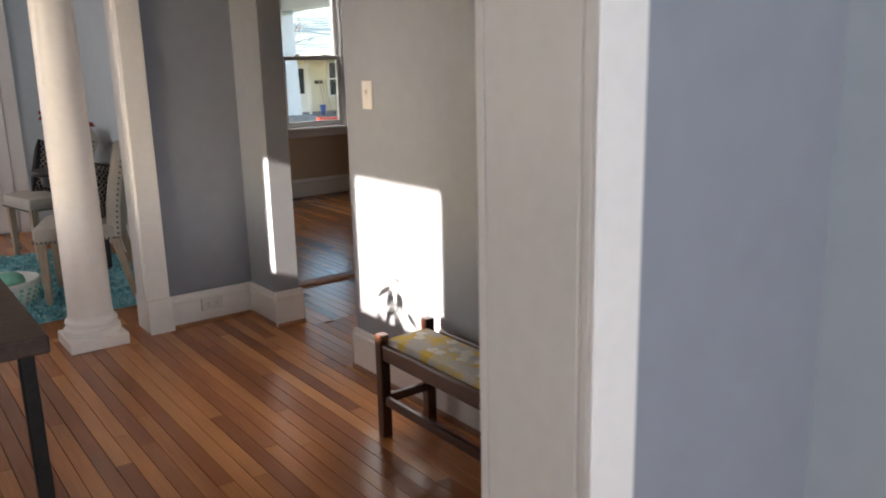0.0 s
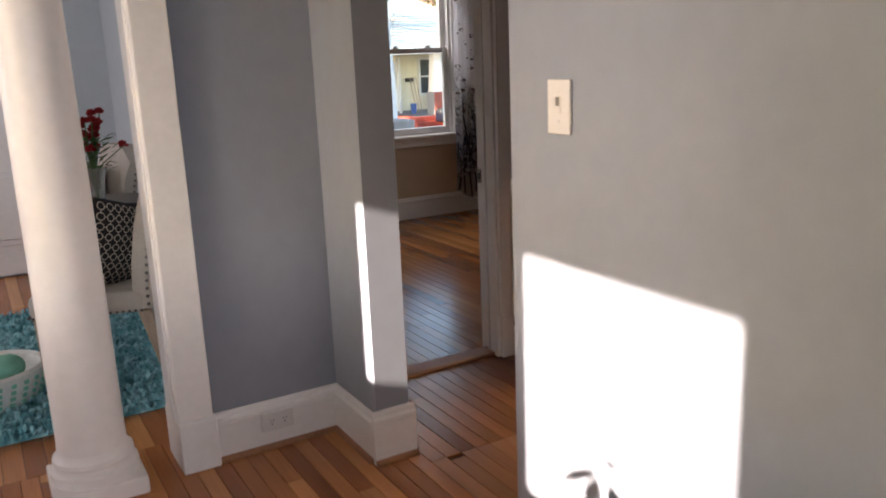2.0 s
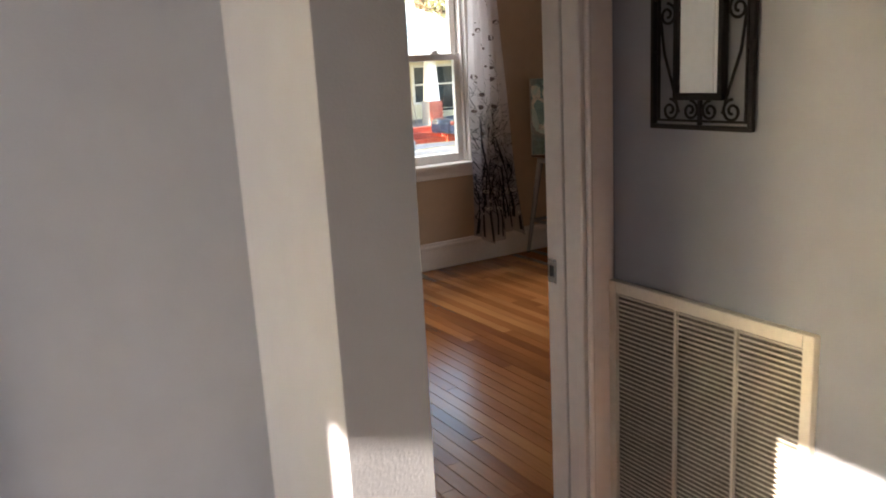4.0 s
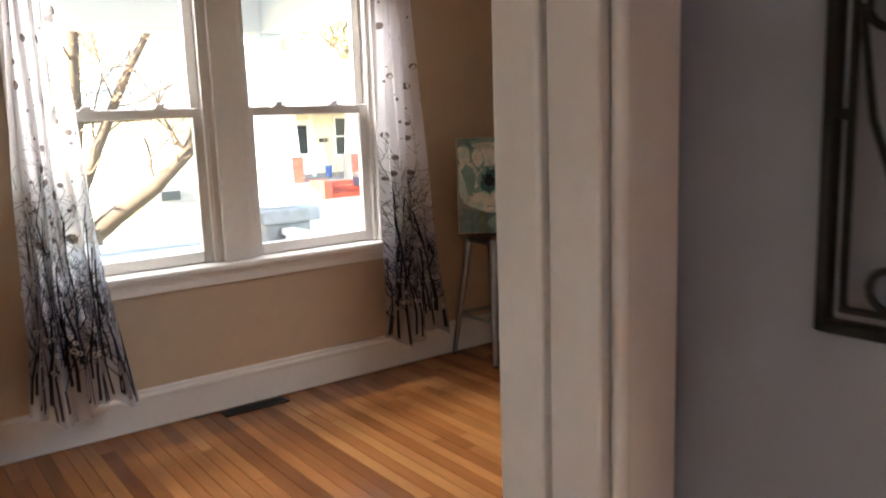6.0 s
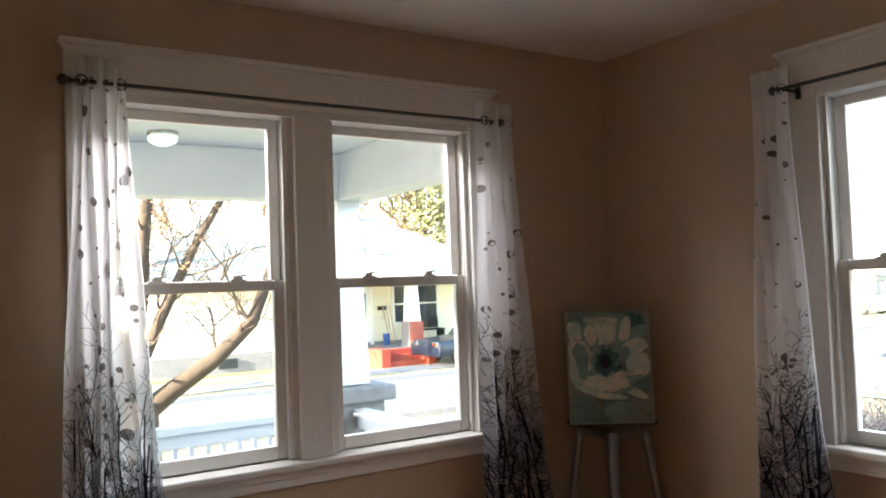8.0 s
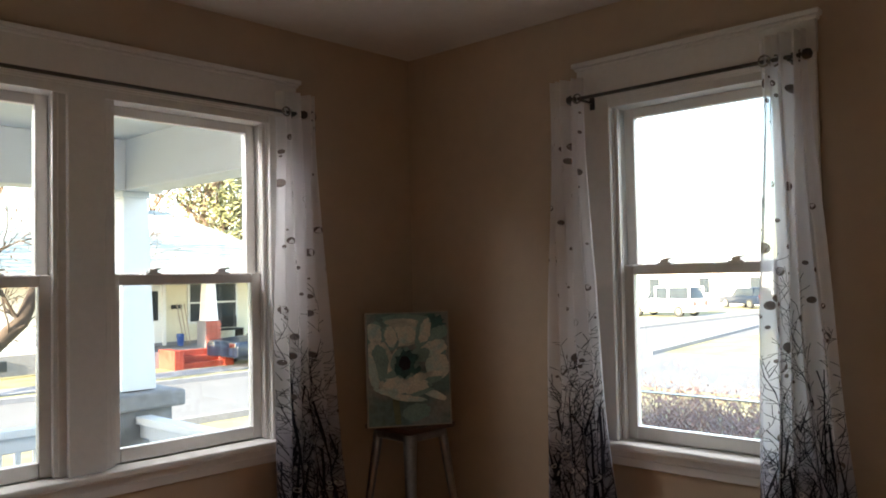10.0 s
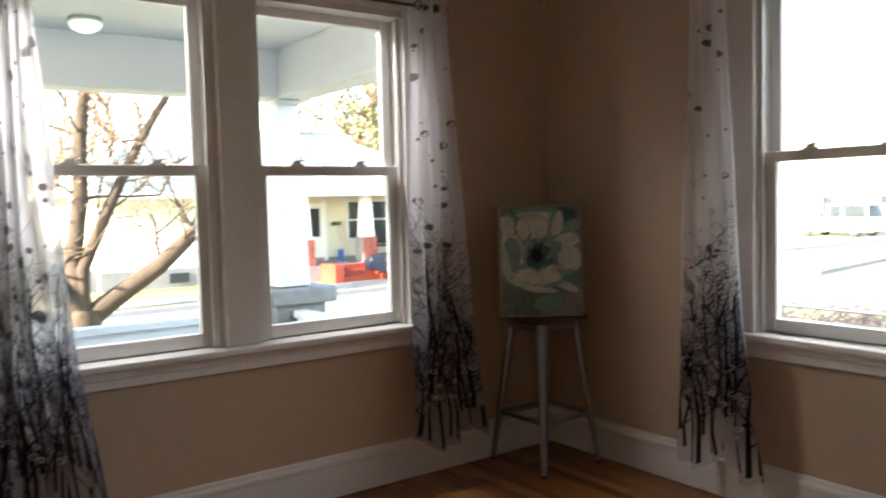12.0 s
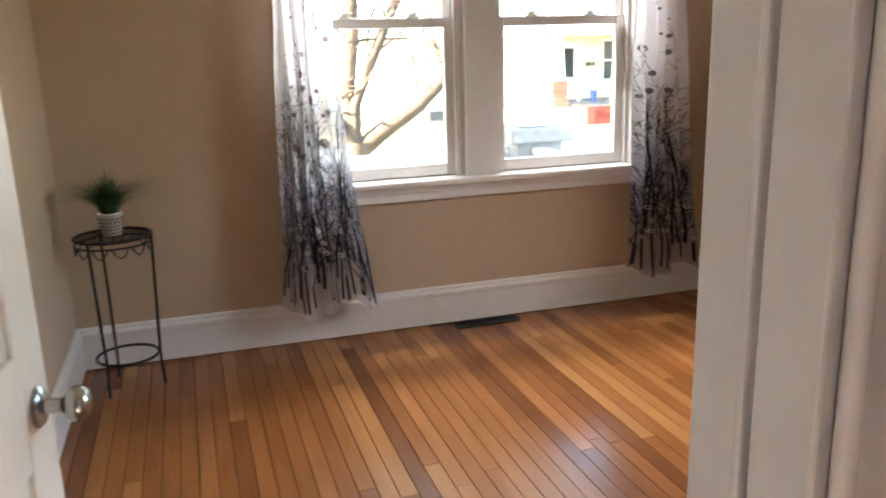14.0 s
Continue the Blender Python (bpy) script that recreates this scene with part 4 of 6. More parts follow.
for s, yc in ((1, 4.869), (-1, 4.869)):
    for off, r in ((0.026, 0.021), (0.082, 0.024)):
        part("scroll", scroll(yc + s * off, MZ0 + 0.040, r, 1.5, math.pi / 2, s), IRON, mr, "", True)
        part("scroll", scroll(yc + s * off, MZ1 - 0.040, r, 1.5, -math.pi / 2, -s), IRON, mr, "", True)
    for z in (1.44, 1.50, 1.72, 1.78):
        part("scroll", scroll(yc + s * 0.092, z, 0.024, 1.5, math.pi / 2 if z in (1.44, 1.72) else -math.pi / 2, s if z in (1.44, 1.72) else -s), IRON, mr, "", True)
    part("scroll_stem", tube([(3.75, yc + s * 0.112, 1.44), (3.75, yc + s * 0.10, 1.36), (3.75, yc + s * 0.075, 1.29), (3.75, yc + s * 0.058, 1.235)], 0.0032, 6), IRON, mr, "", True)
    for z in (1.36, 1.47, 1.75):
        part("collar", boxes((3.744, 3.756, yc + s * 0.116, yc + s * 0.134, z, z + 0.008)), IRON, mr)

# ---- bedroom ----
st = thing("bar_stool", "galvanised steel stool with a dark wooden seat", "stool", (6.03, 8.10, 0))
for sx in (-1, 1):
    for sy in (-1, 1):
        bm = bmesh.new()
        top, foot = Vector((6.03 + sx * 0.105, 8.10 + sy * 0.105, 0.685)), Vector((6.03 + sx * 0.178, 8.10 + sy * 0.182, 0.012))
        if sy > 0:
            foot.y = min(foot.y, 8.288)
        if sx > 0:
            foot.x = min(foot.x, 6.245)
        rod(bm, foot, top, 0.013, 0.033 if sx + sy < 0 else 0.023, 14)
        leg = part("leg", bm, GUNMETAL, st, "tapered pressed-steel leg", True)
        part("rubber_foot", rod(bmesh.new(), (foot.x, foot.y, 0.0), (foot.x, foot.y, 0.016), 0.014, 0.012, 12), RUBBER, leg)
for z, w in ((0.23, 0.155),):
    for a, b in (((-1, -1), (1, -1)), ((1, -1), (1, 1)), ((1, 1), (-1, 1)), ((-1, 1), (-1, -1))):
        part("footrest_bar", bevelled((6.03 + min(a[0], b[0]) * w - 0.004, 6.03 + max(a[0], b[0]) * w + 0.004, 8.10 + min(a[1], b[1]) * w - 0.004, 8.10 + max(a[1], b[1]) * w + 0.004, z, z + 0.022), b=0.003), GUNMETAL, st)
part("apron", bevelled((5.905, 6.155, 7.975, 8.225, 0.655, 0.695), b=0.012), GUNMETAL, st)
part("seat", bevelled((5.875, 6.185, 7.945, 8.255, 0.695, 0.725), b=0.013), DARKWOOD, st, "dark wooden seat", True)

# canvas leaning into the corner
lean = Matrix.Translation((5.945, 8.01, 0.727)) @ Matrix.Rotation(radians(-35), 4, "Z") @ Matrix.Rotation(radians(-5), 4, "X")
pa = thing("painting", "unframed canvas of a pale flower on teal ground", "painting", (5.945, 8.01, 0.727))
part("canvas", turned(bevelled((-0.19, 0.19, 0.0, 0.030, 0.004, 0.515), b=0.002), lean), CANVAS, pa)
part("edge_strip", turned(bevelled((-0.195, -0.19, -0.002, 0.031, 0.0, 0.52), (0.19, 0.195, -0.002, 0.031, 0.0, 0.52), (-0.195, 0.195, -0.002, 0.031, 0.515, 0.52), (-0.195, 0.195, -0.002, 0.031, -0.001, 0.004), b=0.001), lean), SILVER, pa, "thin silver edge")


def dab(px, pz, rx, rz, turn, layer, material, ragged=0.1):
    """A thick dab of paint, oval with a ragged edge and a raised middle."""
    rng = random.Random(layer * 7 + 1)
    bm = bmesh.new()
    n, ca, sa = 26, math.cos(radians(turn)), math.sin(radians(turn))
    rings = []
    for scale, up in ((1.0, 0.0006), (0.86, 0.0016), (0.45, 0.0022)):
        ring_v = []
        for i in range(n):
            t = 2 * math.pi * i / n
            k = scale * (1 + rng.uniform(-ragged, ragged))
            x, z = rx * k * math.cos(t), rz * k * math.sin(t)
            x, z = px + x * ca - z * sa, pz + x * sa + z * ca
            ring_v.append(bm.verts.new((min(max(x, -0.187), 0.187), -up - 0.0005 * layer, min(max(z, 0.008), 0.511))))
        rings.append(ring_v)
    for q, w in zip(rings, rings[1:]):
        for i in range(n):
            bm.faces.new((q[i], q[(i + 1) % n], w[(i + 1) % n], w[i]))
    bm.faces.new(rings[-1])
    part("brush_stroke", turned(bm, lean), material, pa, "", True)


DABS = (  # across, up, half sizes, turn, paint
    (-0.06, 0.07, 0.014, 0.085, 6, STEMPAINT), (0.03, 0.06, 0.06, 0.035, 10, PETALSHADE), (0.12, 0.46, 0.05, 0.04, 0, TEALPAINT), (0.14, 0.42, 0.05, 0.03, 20, PETALSHADE),
    (0.0, 0.475, 0.105, 0.036, -6, PETALSHADE), (-0.01, 0.472, 0.085, 0.020, -4, PETALDIM), (-0.02, 0.425, 0.080, 0.058, 8, PETALDIM), (-0.012, 0.418, 0.062, 0.040, 8, PETAL),
    (0.072, 0.42, 0.034, 0.070, -12, PETALSHADE), (0.078, 0.425, 0.026, 0.060, -12, PETAL),
    (-0.155, 0.415, 0.042, 0.058, 10, PETALSHADE), (-0.155, 0.42, 0.034, 0.050, 10, PETAL), (-0.085, 0.40, 0.036, 0.050, 14, PETALSHADE), (-0.082, 0.405, 0.028, 0.044, 14, PETAL),
    (-0.135, 0.285, 0.062, 0.098, 8, PETALDIM), (-0.135, 0.29, 0.044, 0.080, 6, PETALSHADE), (-0.165, 0.25, 0.020, 0.075, 8, PETAL), (-0.075, 0.27, 0.020, 0.075, -14, PETALDIM),
    (0.10, 0.335, 0.070, 0.046, 12, PETALSHADE), (0.115, 0.345, 0.060, 0.036, 16, PETAL), (0.07, 0.325, 0.034, 0.026, 30, PETALSHADE), (0.135, 0.265, 0.052, 0.052, -10, PETAL), (0.11, 0.225, 0.055, 0.020, 12, PETALDIM), (0.10, 0.205, 0.05, 0.014, 10, PETALSHADE),
    (-0.01, 0.20, 0.105, 0.052, -4, PETALSHADE), (-0.012, 0.19, 0.098, 0.042, -4, PETAL), (0.02, 0.215, 0.06, 0.022, 10, PETALDIM),
    (-0.09, 0.150, 0.070, 0.013, -18, PETAL), (-0.005, 0.125, 0.075, 0.013, -6, PETAL), (0.11, 0.140, 0.060, 0.016, -22, PETAL), (0.06, 0.15, 0.05, 0.010, 16, PETALSHADE),
    (-0.02, 0.285, 0.058, 0.066, 10, PETALSHADE), (-0.018, 0.285, 0.046, 0.056, 12, TEALPAINT), (-0.05, 0.255, 0.018, 0.024, 30, TEALPAINT), (0.02, 0.31, 0.022, 0.016, 20, TEALPAINT), (-0.02, 0.285, 0.024, 0.030, 0, INK), (0.035, 0.25, 0.022, 0.010, 40, TEALPAINT),
)
for k, (px, pz, rx, rz, tilt, paint) in enumerate(DABS):
    dab(px, pz, rx * 1.12, rz * 1.12, tilt, k, paint, 0.22 if paint is TEALPAINT else 0.09)

# floor register
fr = thing("floor_register", "dark bronze floor register by the baseboard", "floor vent", (4.60, 8.24, 0))
part("frame", bevelled((4.44, 4.765, 8.205, 8.222, 0.0, 0.008), (4.44, 4.765, 8.272, 8.29, 0.0, 0.008), (4.44, 4.457, 8.222, 8.272, 0.0, 0.008), (4.748, 4.765, 8.222, 8.272, 0.0, 0.008), b=0.002), IRON, fr)
part("duct", boxes((4.457, 4.748, 8.222, 8.272, 0.0005, 0.002)), SLOT, fr)
for k in range(20):
    x = 4.466 + k * 0.0146
    part("slat", boxes((x, x + 0.004, 8.222, 8.272, 0.002, 0.007)), IRON, fr)

# plant stand and plant
PX, PY = 2.985, 8.07
ps = thing("plant_stand", "black wire plant stand with scrolled apron", "plant stand", (PX, PY, 0))


def ring(r, z, thick, n=40):
    return tube([(PX + r * math.cos(t), PY + r * math.sin(t), z) for t in [i * 2 * math.pi / n for i in range(n + 1)]], thick, 8)


part("top_rim", merge(ring(0.142, 0.63, 0.006), ring(0.142, 0.605, 0.004)), IRON, ps, "", True)
bm = bmesh.new()
for k in range(9):
    x = -0.12 + k * 0.03
    h = math.sqrt(0.142 ** 2 - x * x)
    rod(bm, (PX + x, PY - h, 0.628), (PX + x, PY + h, 0.628), 0.0022, n=6)
    rod(bm, (PX - h, PY + x, 0.628), (PX + h, PY + x, 0.628), 0.0022, n=6)
part("top_mesh", bm, IRON, ps)
part("lower_ring", ring(0.118, 0.135, 0.006), IRON, ps, "", True)
for a in (-125, -5, 115):
    t = radians(a)
    part("leg", tube([(PX + 0.142 * math.cos(t), PY + 0.142 * math.sin(t), 0.63), (PX + 0.124 * math.cos(t), PY + 0.124 * math.sin(t), 0.135), (PX + 0.13 * math.cos(t), PY + 0.13 * math.sin(t), 0.0)], 0.006, 10), IRON, ps, "", True)
for k in range(12):
    t0 = k * math.pi / 6
    pts = []
    for i in range(24):
        f = i / 23
        a = t0 + 0.02 + 0.44 * f
        dip = 0.034 * math.sin(math.pi * f)
        if f < 0.2 or f > 0.8:
            dip = 0.034 * math.sin(math.pi * f) + 0.006 * math.sin(f * 60)
        pts.append((PX + 0.142 * math.cos(a), PY + 0.142 * math.sin(a), 0.603 - dip))
    part("scroll", tube(pts, 0.0025, 6), IRON, ps, "", True)
gp = thing("potted_grass", "small artificial grass in an embossed tin pot", "plant", (PX, PY, 0.66))
part("pot", lathe([(0.034, 0.661), (0.036, 0.665), (0.044, 0.735), (0.047, 0.742), (0.046, 0.748), (0.040, 0.748), (0.038, 0.738), (0.001, 0.736)], 28, (PX, PY, 0)), POT, gp, "embossed tin pot", True)
bm = bmesh.new()
for row in range(5):
    for k in range(14):
        a = (k + 0.5 * (row % 2)) * 2 * math.pi / 14
        r = 0.0355 + (0.672 + row * 0.014 - 0.665) * 0.115
        box(bm, PX + r * math.cos(a) - 0.004, PX + r * math.cos(a) + 0.004, PY + r * math.sin(a) - 0.004, PY + r * math.sin(a) + 0.004, 0.669 + row * 0.014, 0.673 + row * 0.014)
part("embossing", bm, SLOT, gp, "dark dashes round the pot")
rng = random.Random(11)
bm = bmesh.new()
for k in range(520):
    a, lean_r, h = rng.uniform(0, 2 * math.pi), abs(rng.gauss(0, 0.12)), rng.uniform(0.11, 0.19)
    r0 = rng.uniform(0, 0.032)
    p0 = Vector((PX + r0 * math.cos(a), PY + r0 * math.sin(a), 0.738))
    side = Vector((-math.sin(a), math.cos(a), 0)) * 0.0028
    prev = None
    for i in range(5):
        f = i / 4
        p = p0 + Vector((math.cos(a), math.sin(a), 0)) * lean_r * 1.3 * f * f + Vector((0, 0, h * (f - 0.35 * f * f * min(1, lean_r / 0.07))))
        w = side * (1 - 0.85 * f)
        cur = (bm.verts.new(p - w), bm.verts.new(p + w))
        if prev:
            bm.faces.new((prev[0], prev[1], cur[1], cur[0]))
        prev = cur
part("blades", bm, GRASSLEAF, gp, "dense dark green blades")
gp.location.z -= 0.025

# ceiling register
cv = thing("ceiling_vent", "white ceiling air register", "ceiling vent", (4.81, 7.94, H))
part("frame", bevelled((4.66, 4.96, 7.86, 7.88, H - 0.008, H - 0.0005), (4.66, 4.96, 8.00, 8.02, H - 0.008, H - 0.0005), (4.66, 4.68, 7.88, 8.00, H - 0.008, H - 0.0005), (4.94, 4.96, 7.88, 8.00, H - 0.008, H - 0.0005), b=0.002), CEIL, cv)
part("backing", boxes((4.68, 4.94, 7.88, 8.00, H - 0.002, H - 0.0008)), FILTER, cv)
for k in range(7):
    part("slat", boxes((4.68, 4.94, 7.888 + k * 0.018, 7.898 + k * 0.018, H - 0.007, H - 0.003)), CEIL, cv)

# ---- dining room ----
rug = bmesh.new()
RX0, RX1, RY0, RY1 = 1.05, 2.52, 5.50, 7.25
box(rug, RX0, RX1, RY0, RY1, 0.001, 0.014)
rg = thing("rug", "turquoise shaggy rug under table and chairs", "rug", (1.78, 6.4, 0))
part("backing", rug, SHAG, rg)
rng = random.Random(4)
verts, faces = [], []
for k in range(15000):
    x, y = rng.uniform(RX0, RX1), rng.uniform(RY0 - 0.01, RY1)
    a, ln = rng.uniform(0, 6.283), rng.uniform(0.03, 0.07)
    dx, dy, h = math.cos(a), math.sin(a), rng.uniform(0.014, 0.045)
    b = len(verts)
    verts += [(x - dy * 0.006, y + dx * 0.006, 0.012), (x + dy * 0.006, y - dx * 0.006, 0.012), (x + dx * ln * 0.5 + dy * 0.006, y + dy * ln * 0.5 - dx * 0.006, 0.012 + h), (x + dx * ln * 0.5 - dy * 0.006, y + dy * ln * 0.5 + dx * 0.006, 0.012 + h), (x + dx * ln, y + dy * ln, 0.014 + h * 0.5)]
    faces += [(b, b + 1, b + 2, b + 3), (b + 3, b + 2, b + 4)]
me = bpy.data.meshes.new("pile")
me.from_pydata(verts, [], faces)
me.materials.append(SHAG)
pile = tagged(new("pile", me), "long tangled turquoise pile", kind="stuff")
pile.parent = rg
pile.matrix_parent_inverse = rg.matrix_basis.inverted()


def dining_chair():
    """Upholstered side chair, seat towards -x, back towards +x, built round the origin."""
    c = thing("dining_chair", "grey-beige upholstered chair with nailhead trim and oak legs", "chair", (0, 0, 0), "dining chairs")
    part("seat", bevelled((-0.24, 0.20, -0.235, 0.235, 0.385, 0.485), b=0.03), LINEN, c, "padded linen seat", True)
    bm = bmesh.new()
    n = 14
    cols = []
    for k in range(n + 1):
        y = -0.225 + 0.45 * k / n
        f = abs(2 * k / n - 1)
        top = 0.93 - 0.09 * max(0, f - 0.55) ** 1.5 / 0.3
        colv = []
        for s in (0, 1):
            for z, dx in ((0.40, 0.0), (0.58, 0.012), (0.74, 0.04), (top, 0.085)):
                colv.append(bm.verts.new((0.155 + dx + (0.075 if s else 0.0) + (0.006 if s == 0 and 0 < k < n else 0) * -1, y, z)))
        cols.append(colv)
    for a, b in zip(cols, cols[1:]):
        for i in range(3):
            bm.faces.new((a[i], a[i + 1], b[i + 1], b[i]))
            bm.faces.new((a[4 + i + 1], a[4 + i], b[4 + i], b[4 + i + 1]))
        bm.faces.new((a[3], a[7], b[7], b[3]))
        bm.faces.new((a[4], a[0], b[0], b[4]))
    bm.faces.new((cols[0][0], cols[0][4], cols[0][5], cols[0][1]))
    for e in (cols[0], cols[-1]):
        for i in range(1, 3):
            bm.faces.new((e[i], e[4 + i], e[5 + i], e[i + 1]))
    bm.faces.new((cols[-1][0], cols[-1][4], cols[-1][5], cols[-1][1]))
    part("backrest", bm, LINEN, c, "tall padded back with shaped shoulders", True)
    nails = bmesh.new()
    for k in range(14):
        z = 0.42 + k * 0.032
        dx = 0.085 * max(0, (z - 0.45) / 0.48) ** 1.6
        for y in (-0.229, 0.229):
            ball(nails, (0.215 + dx, y, z), 0.008, sub=1)
    for k in range(18):
        for y in (-0.238, 0.238):
            ball(nails, (-0.22 + k * 0.024, y, 0.398), 0.007, sub=1)
    for k in range(20):
        ball(nails, (-0.242, -0.22 + k * 0.0232, 0.398), 0.007, sub=1)
    tagged(part("nailheads", nails, NAIL, c, "row of pewter nailheads"), kind="stuff")
    for x, y, dx in ((-0.20, -0.2, 0), (-0.20, 0.2, 0), (0.19, -0.19, 0.09), (0.19, 0.19, 0.09)):
        bm = bmesh.new()
        r = bmesh.ops.create_cone(bm, cap_ends=True, segments=4, radius1=0.022, radius2=0.034, depth=0.39, matrix=Matrix.Translation((x, y, 0.195)) @ Matrix.Rotation(radians(45), 4, "Z"))
        for v in bm.verts:
            v.co.x += dx * max(0, (0.39 - v.co.z) / 0.39)
        part("leg", bm, LEG, c, "limed oak leg")
    return c


ch = dining_chair()
ch.matrix_basis = pose(2.13, 5.84, 0.012, 0, 0, -20)
copy_thing(ch, pose(2.20, 7.15, 0.012, 0, 0, 12))["label"] = "grey-beige upholstered chair standing at the far side of the rug"

# cushions with lattice print
def cushion(name, m, label):
    c = thing(name, label, "cushion", m.translation, "patterned cushions")
    n = 18

    def puff(u, v):
        return 0.07 * (max(0, (1 - u * u) * (1 - v * v))) ** 0.45

    def spot(u, v, s, lift=0.0):
        k = 1 - 0.06 * (1 - abs(u)) * abs(v) - 0.06 * (1 - abs(v)) * abs(u)
        return Vector((0.185 * u * k, s * (puff(u, v) + lift), 0.185 * v * k))

    bm = bmesh.new()
    for s in (-1, 1):
        g = [[bm.verts.new(spot(2 * i / n - 1, 2 * j / n - 1, s)) for i in range(n + 1)] for j in range(n + 1)]
        for j in range(n):
            for i in range(n):
                bm.faces.new((g[j][i], g[j][i + 1], g[j + 1][i + 1], g[j + 1][i]))
    bmesh.ops.remove_doubles(bm, verts=bm.verts, dist=1e-4)
    body = part("cover", turned(bm, m), PILLOW, c, "black cloth cover", True)
    bm = bmesh.new()
    for s in (-1, 1):
        for i in range(9):
            for j in range(9):
                cu, cv = -0.86 + i * 0.215, -0.86 + j * 0.215
                h = 0.073
                octo = [(-h, -h * 0.45), (-h * 0.45, -h), (h * 0.45, -h), (h, -h * 0.45), (h, h * 0.45), (h * 0.45, h), (-h * 0.45, h), (-h, h * 0.45)]
                links = [(octo[k], octo[(k + 1) % 8]) for k in range(8)] + [((h, 0), (0.215 - h, 0)), ((0, h), (0, 0.215 - h))]
                for (a0, b0), (a1, b1) in links:
                    p = [(cu + a0, cv + b0), (cu + a1, cv + b1)]
                    if max(abs(q) for pt in p for q in pt) > 0.97:
                        continue
                    d = Vector((p[1][0] - p[0][0], p[1][1] - p[0][1])).normalized()
                    w = Vector((-d.y, d.x)) * 0.009
                    bm.faces.new([bm.verts.new(spot(p[q][0] + t * w.x, p[q][1] + t * w.y, s, 0.0025)) for q, t in ((0, 1), (1, 1), (1, -1), (0, -1))])
    part("lattice_print", turned(bm, m), CREAMLINE, body, "cream linked-square print")


cushion("cushion", pose(2.19, 5.74, 0.655, 12, 14, 40), "black cushion with cream lattice print on a chair")
cushion("cushion", pose(2.22, 7.10, 0.68, 8, 12, 50), "black cushion with cream lattice print on the farther chair")

# pedestal table, vase, flowers
vt = thing("pub_table", "small round black table with turned legs", "table", (2.27, 6.50, 0))
part("tabletop", lathe([(0.24, 0.69), (0.275, 0.70), (0.28, 0.712), (0.27, 0.722), (0.001, 0.722)], 48, (2.27, 6.50, 0)), BLACKWOOD, vt, "", True)
part("apron", lathe([(0.20, 0.62), (0.215, 0.63), (0.215, 0.691), (0.001, 0.691)], 40, (2.27, 6.50, 0)), BLACKWOOD, vt, "", True)
for a in (35, 125, 215, 305):
    x, y = 2.27 + 0.18 * math.cos(radians(a)), 6.50 + 0.18 * math.sin(radians(a))
    part("leg", lathe([(0.014, 0.013), (0.016, 0.05), (0.022, 0.2), (0.018, 0.24), (0.026, 0.27), (0.02, 0.3), (0.024, 0.5), (0.028, 0.625)], 16, (x, y, 0)), BLACKWOOD, vt, "", True)
VX, VY = 2.21, 6.30
va = thing("flower_vase", "clear cut-glass vase with red carnations", "vase", (VX, VY, 0.722))
part("glass", lathe([(0.036, 0.723), (0.038, 0.735), (0.036, 0.78), (0.042, 0.86), (0.058, 0.915), (0.055, 0.916), (0.039, 0.86), (0.032, 0.78), (0.030, 0.745), (0.001, 0.742)], 24, (VX, VY, 0)), VASE, va, "", True)
rng = random.Random(9)
stems, leaves = bmesh.new(), bmesh.new()
heads = []
for k in range(24):
    a, r, h = rng.uniform(0, 6.283), rng.uniform(0.02, 0.14), rng.uniform(0.98, 1.18)
    tip = Vector((VX + r * math.cos(a), VY + r * math.sin(a), h))
    merge(stems, tube([(VX + 0.01 * math.cos(a + 3), VY + 0.01 * math.sin(a + 3), 0.75), (VX + 0.3 * r * math.cos(a), VY + 0.3 * r * math.sin(a), 0.93), tip], 0.0025, 5))
    heads.append(tip)
for k in range(150):
    a, r, z = rng.uniform(0, 6.283), rng.uniform(0.01, 0.09), rng.uniform(0.9, 1.06)
    p = Vector((VX + r * math.cos(a), VY + r * math.sin(a), z))
    d = Vector((math.cos(a), math.sin(a), rng.uniform(-0.3, 0.7))).normalized()
    s = d.cross(Vector((0, 0, 1))).normalized() * rng.uniform(0.008, 0.016)
    ln = rng.uniform(0.03, 0.065)
    leaves.faces.new([leaves.verts.new(q) for q in (p, p + d * ln * 0.5 + s, p + d * ln, p + d * ln * 0.5 - s)])
tagged(part("stems", stems, LEAFGREEN, va), kind="stuff")
tagged(part("leaves", leaves, LEAFGREEN, va, "green leaves"), kind="stuff")
for tip in heads:
    bm = bmesh.new()
    for j in range(20):
        a, t = rng.uniform(0, 6.283), rng.uniform(0.1, 1.4)
        d = Vector((math.cos(a) * math.sin(t), math.sin(a) * math.sin(t), math.cos(t)))
        s = d.orthogonal().normalized() * 0.012
        bm.faces.new([bm.verts.new(q) for q in (tip, tip + d * 0.019 + s, tip + d * 0.031, tip + d * 0.019 - s)])
    part("bloom", bm, REDPETAL, va, "red carnation bloom")

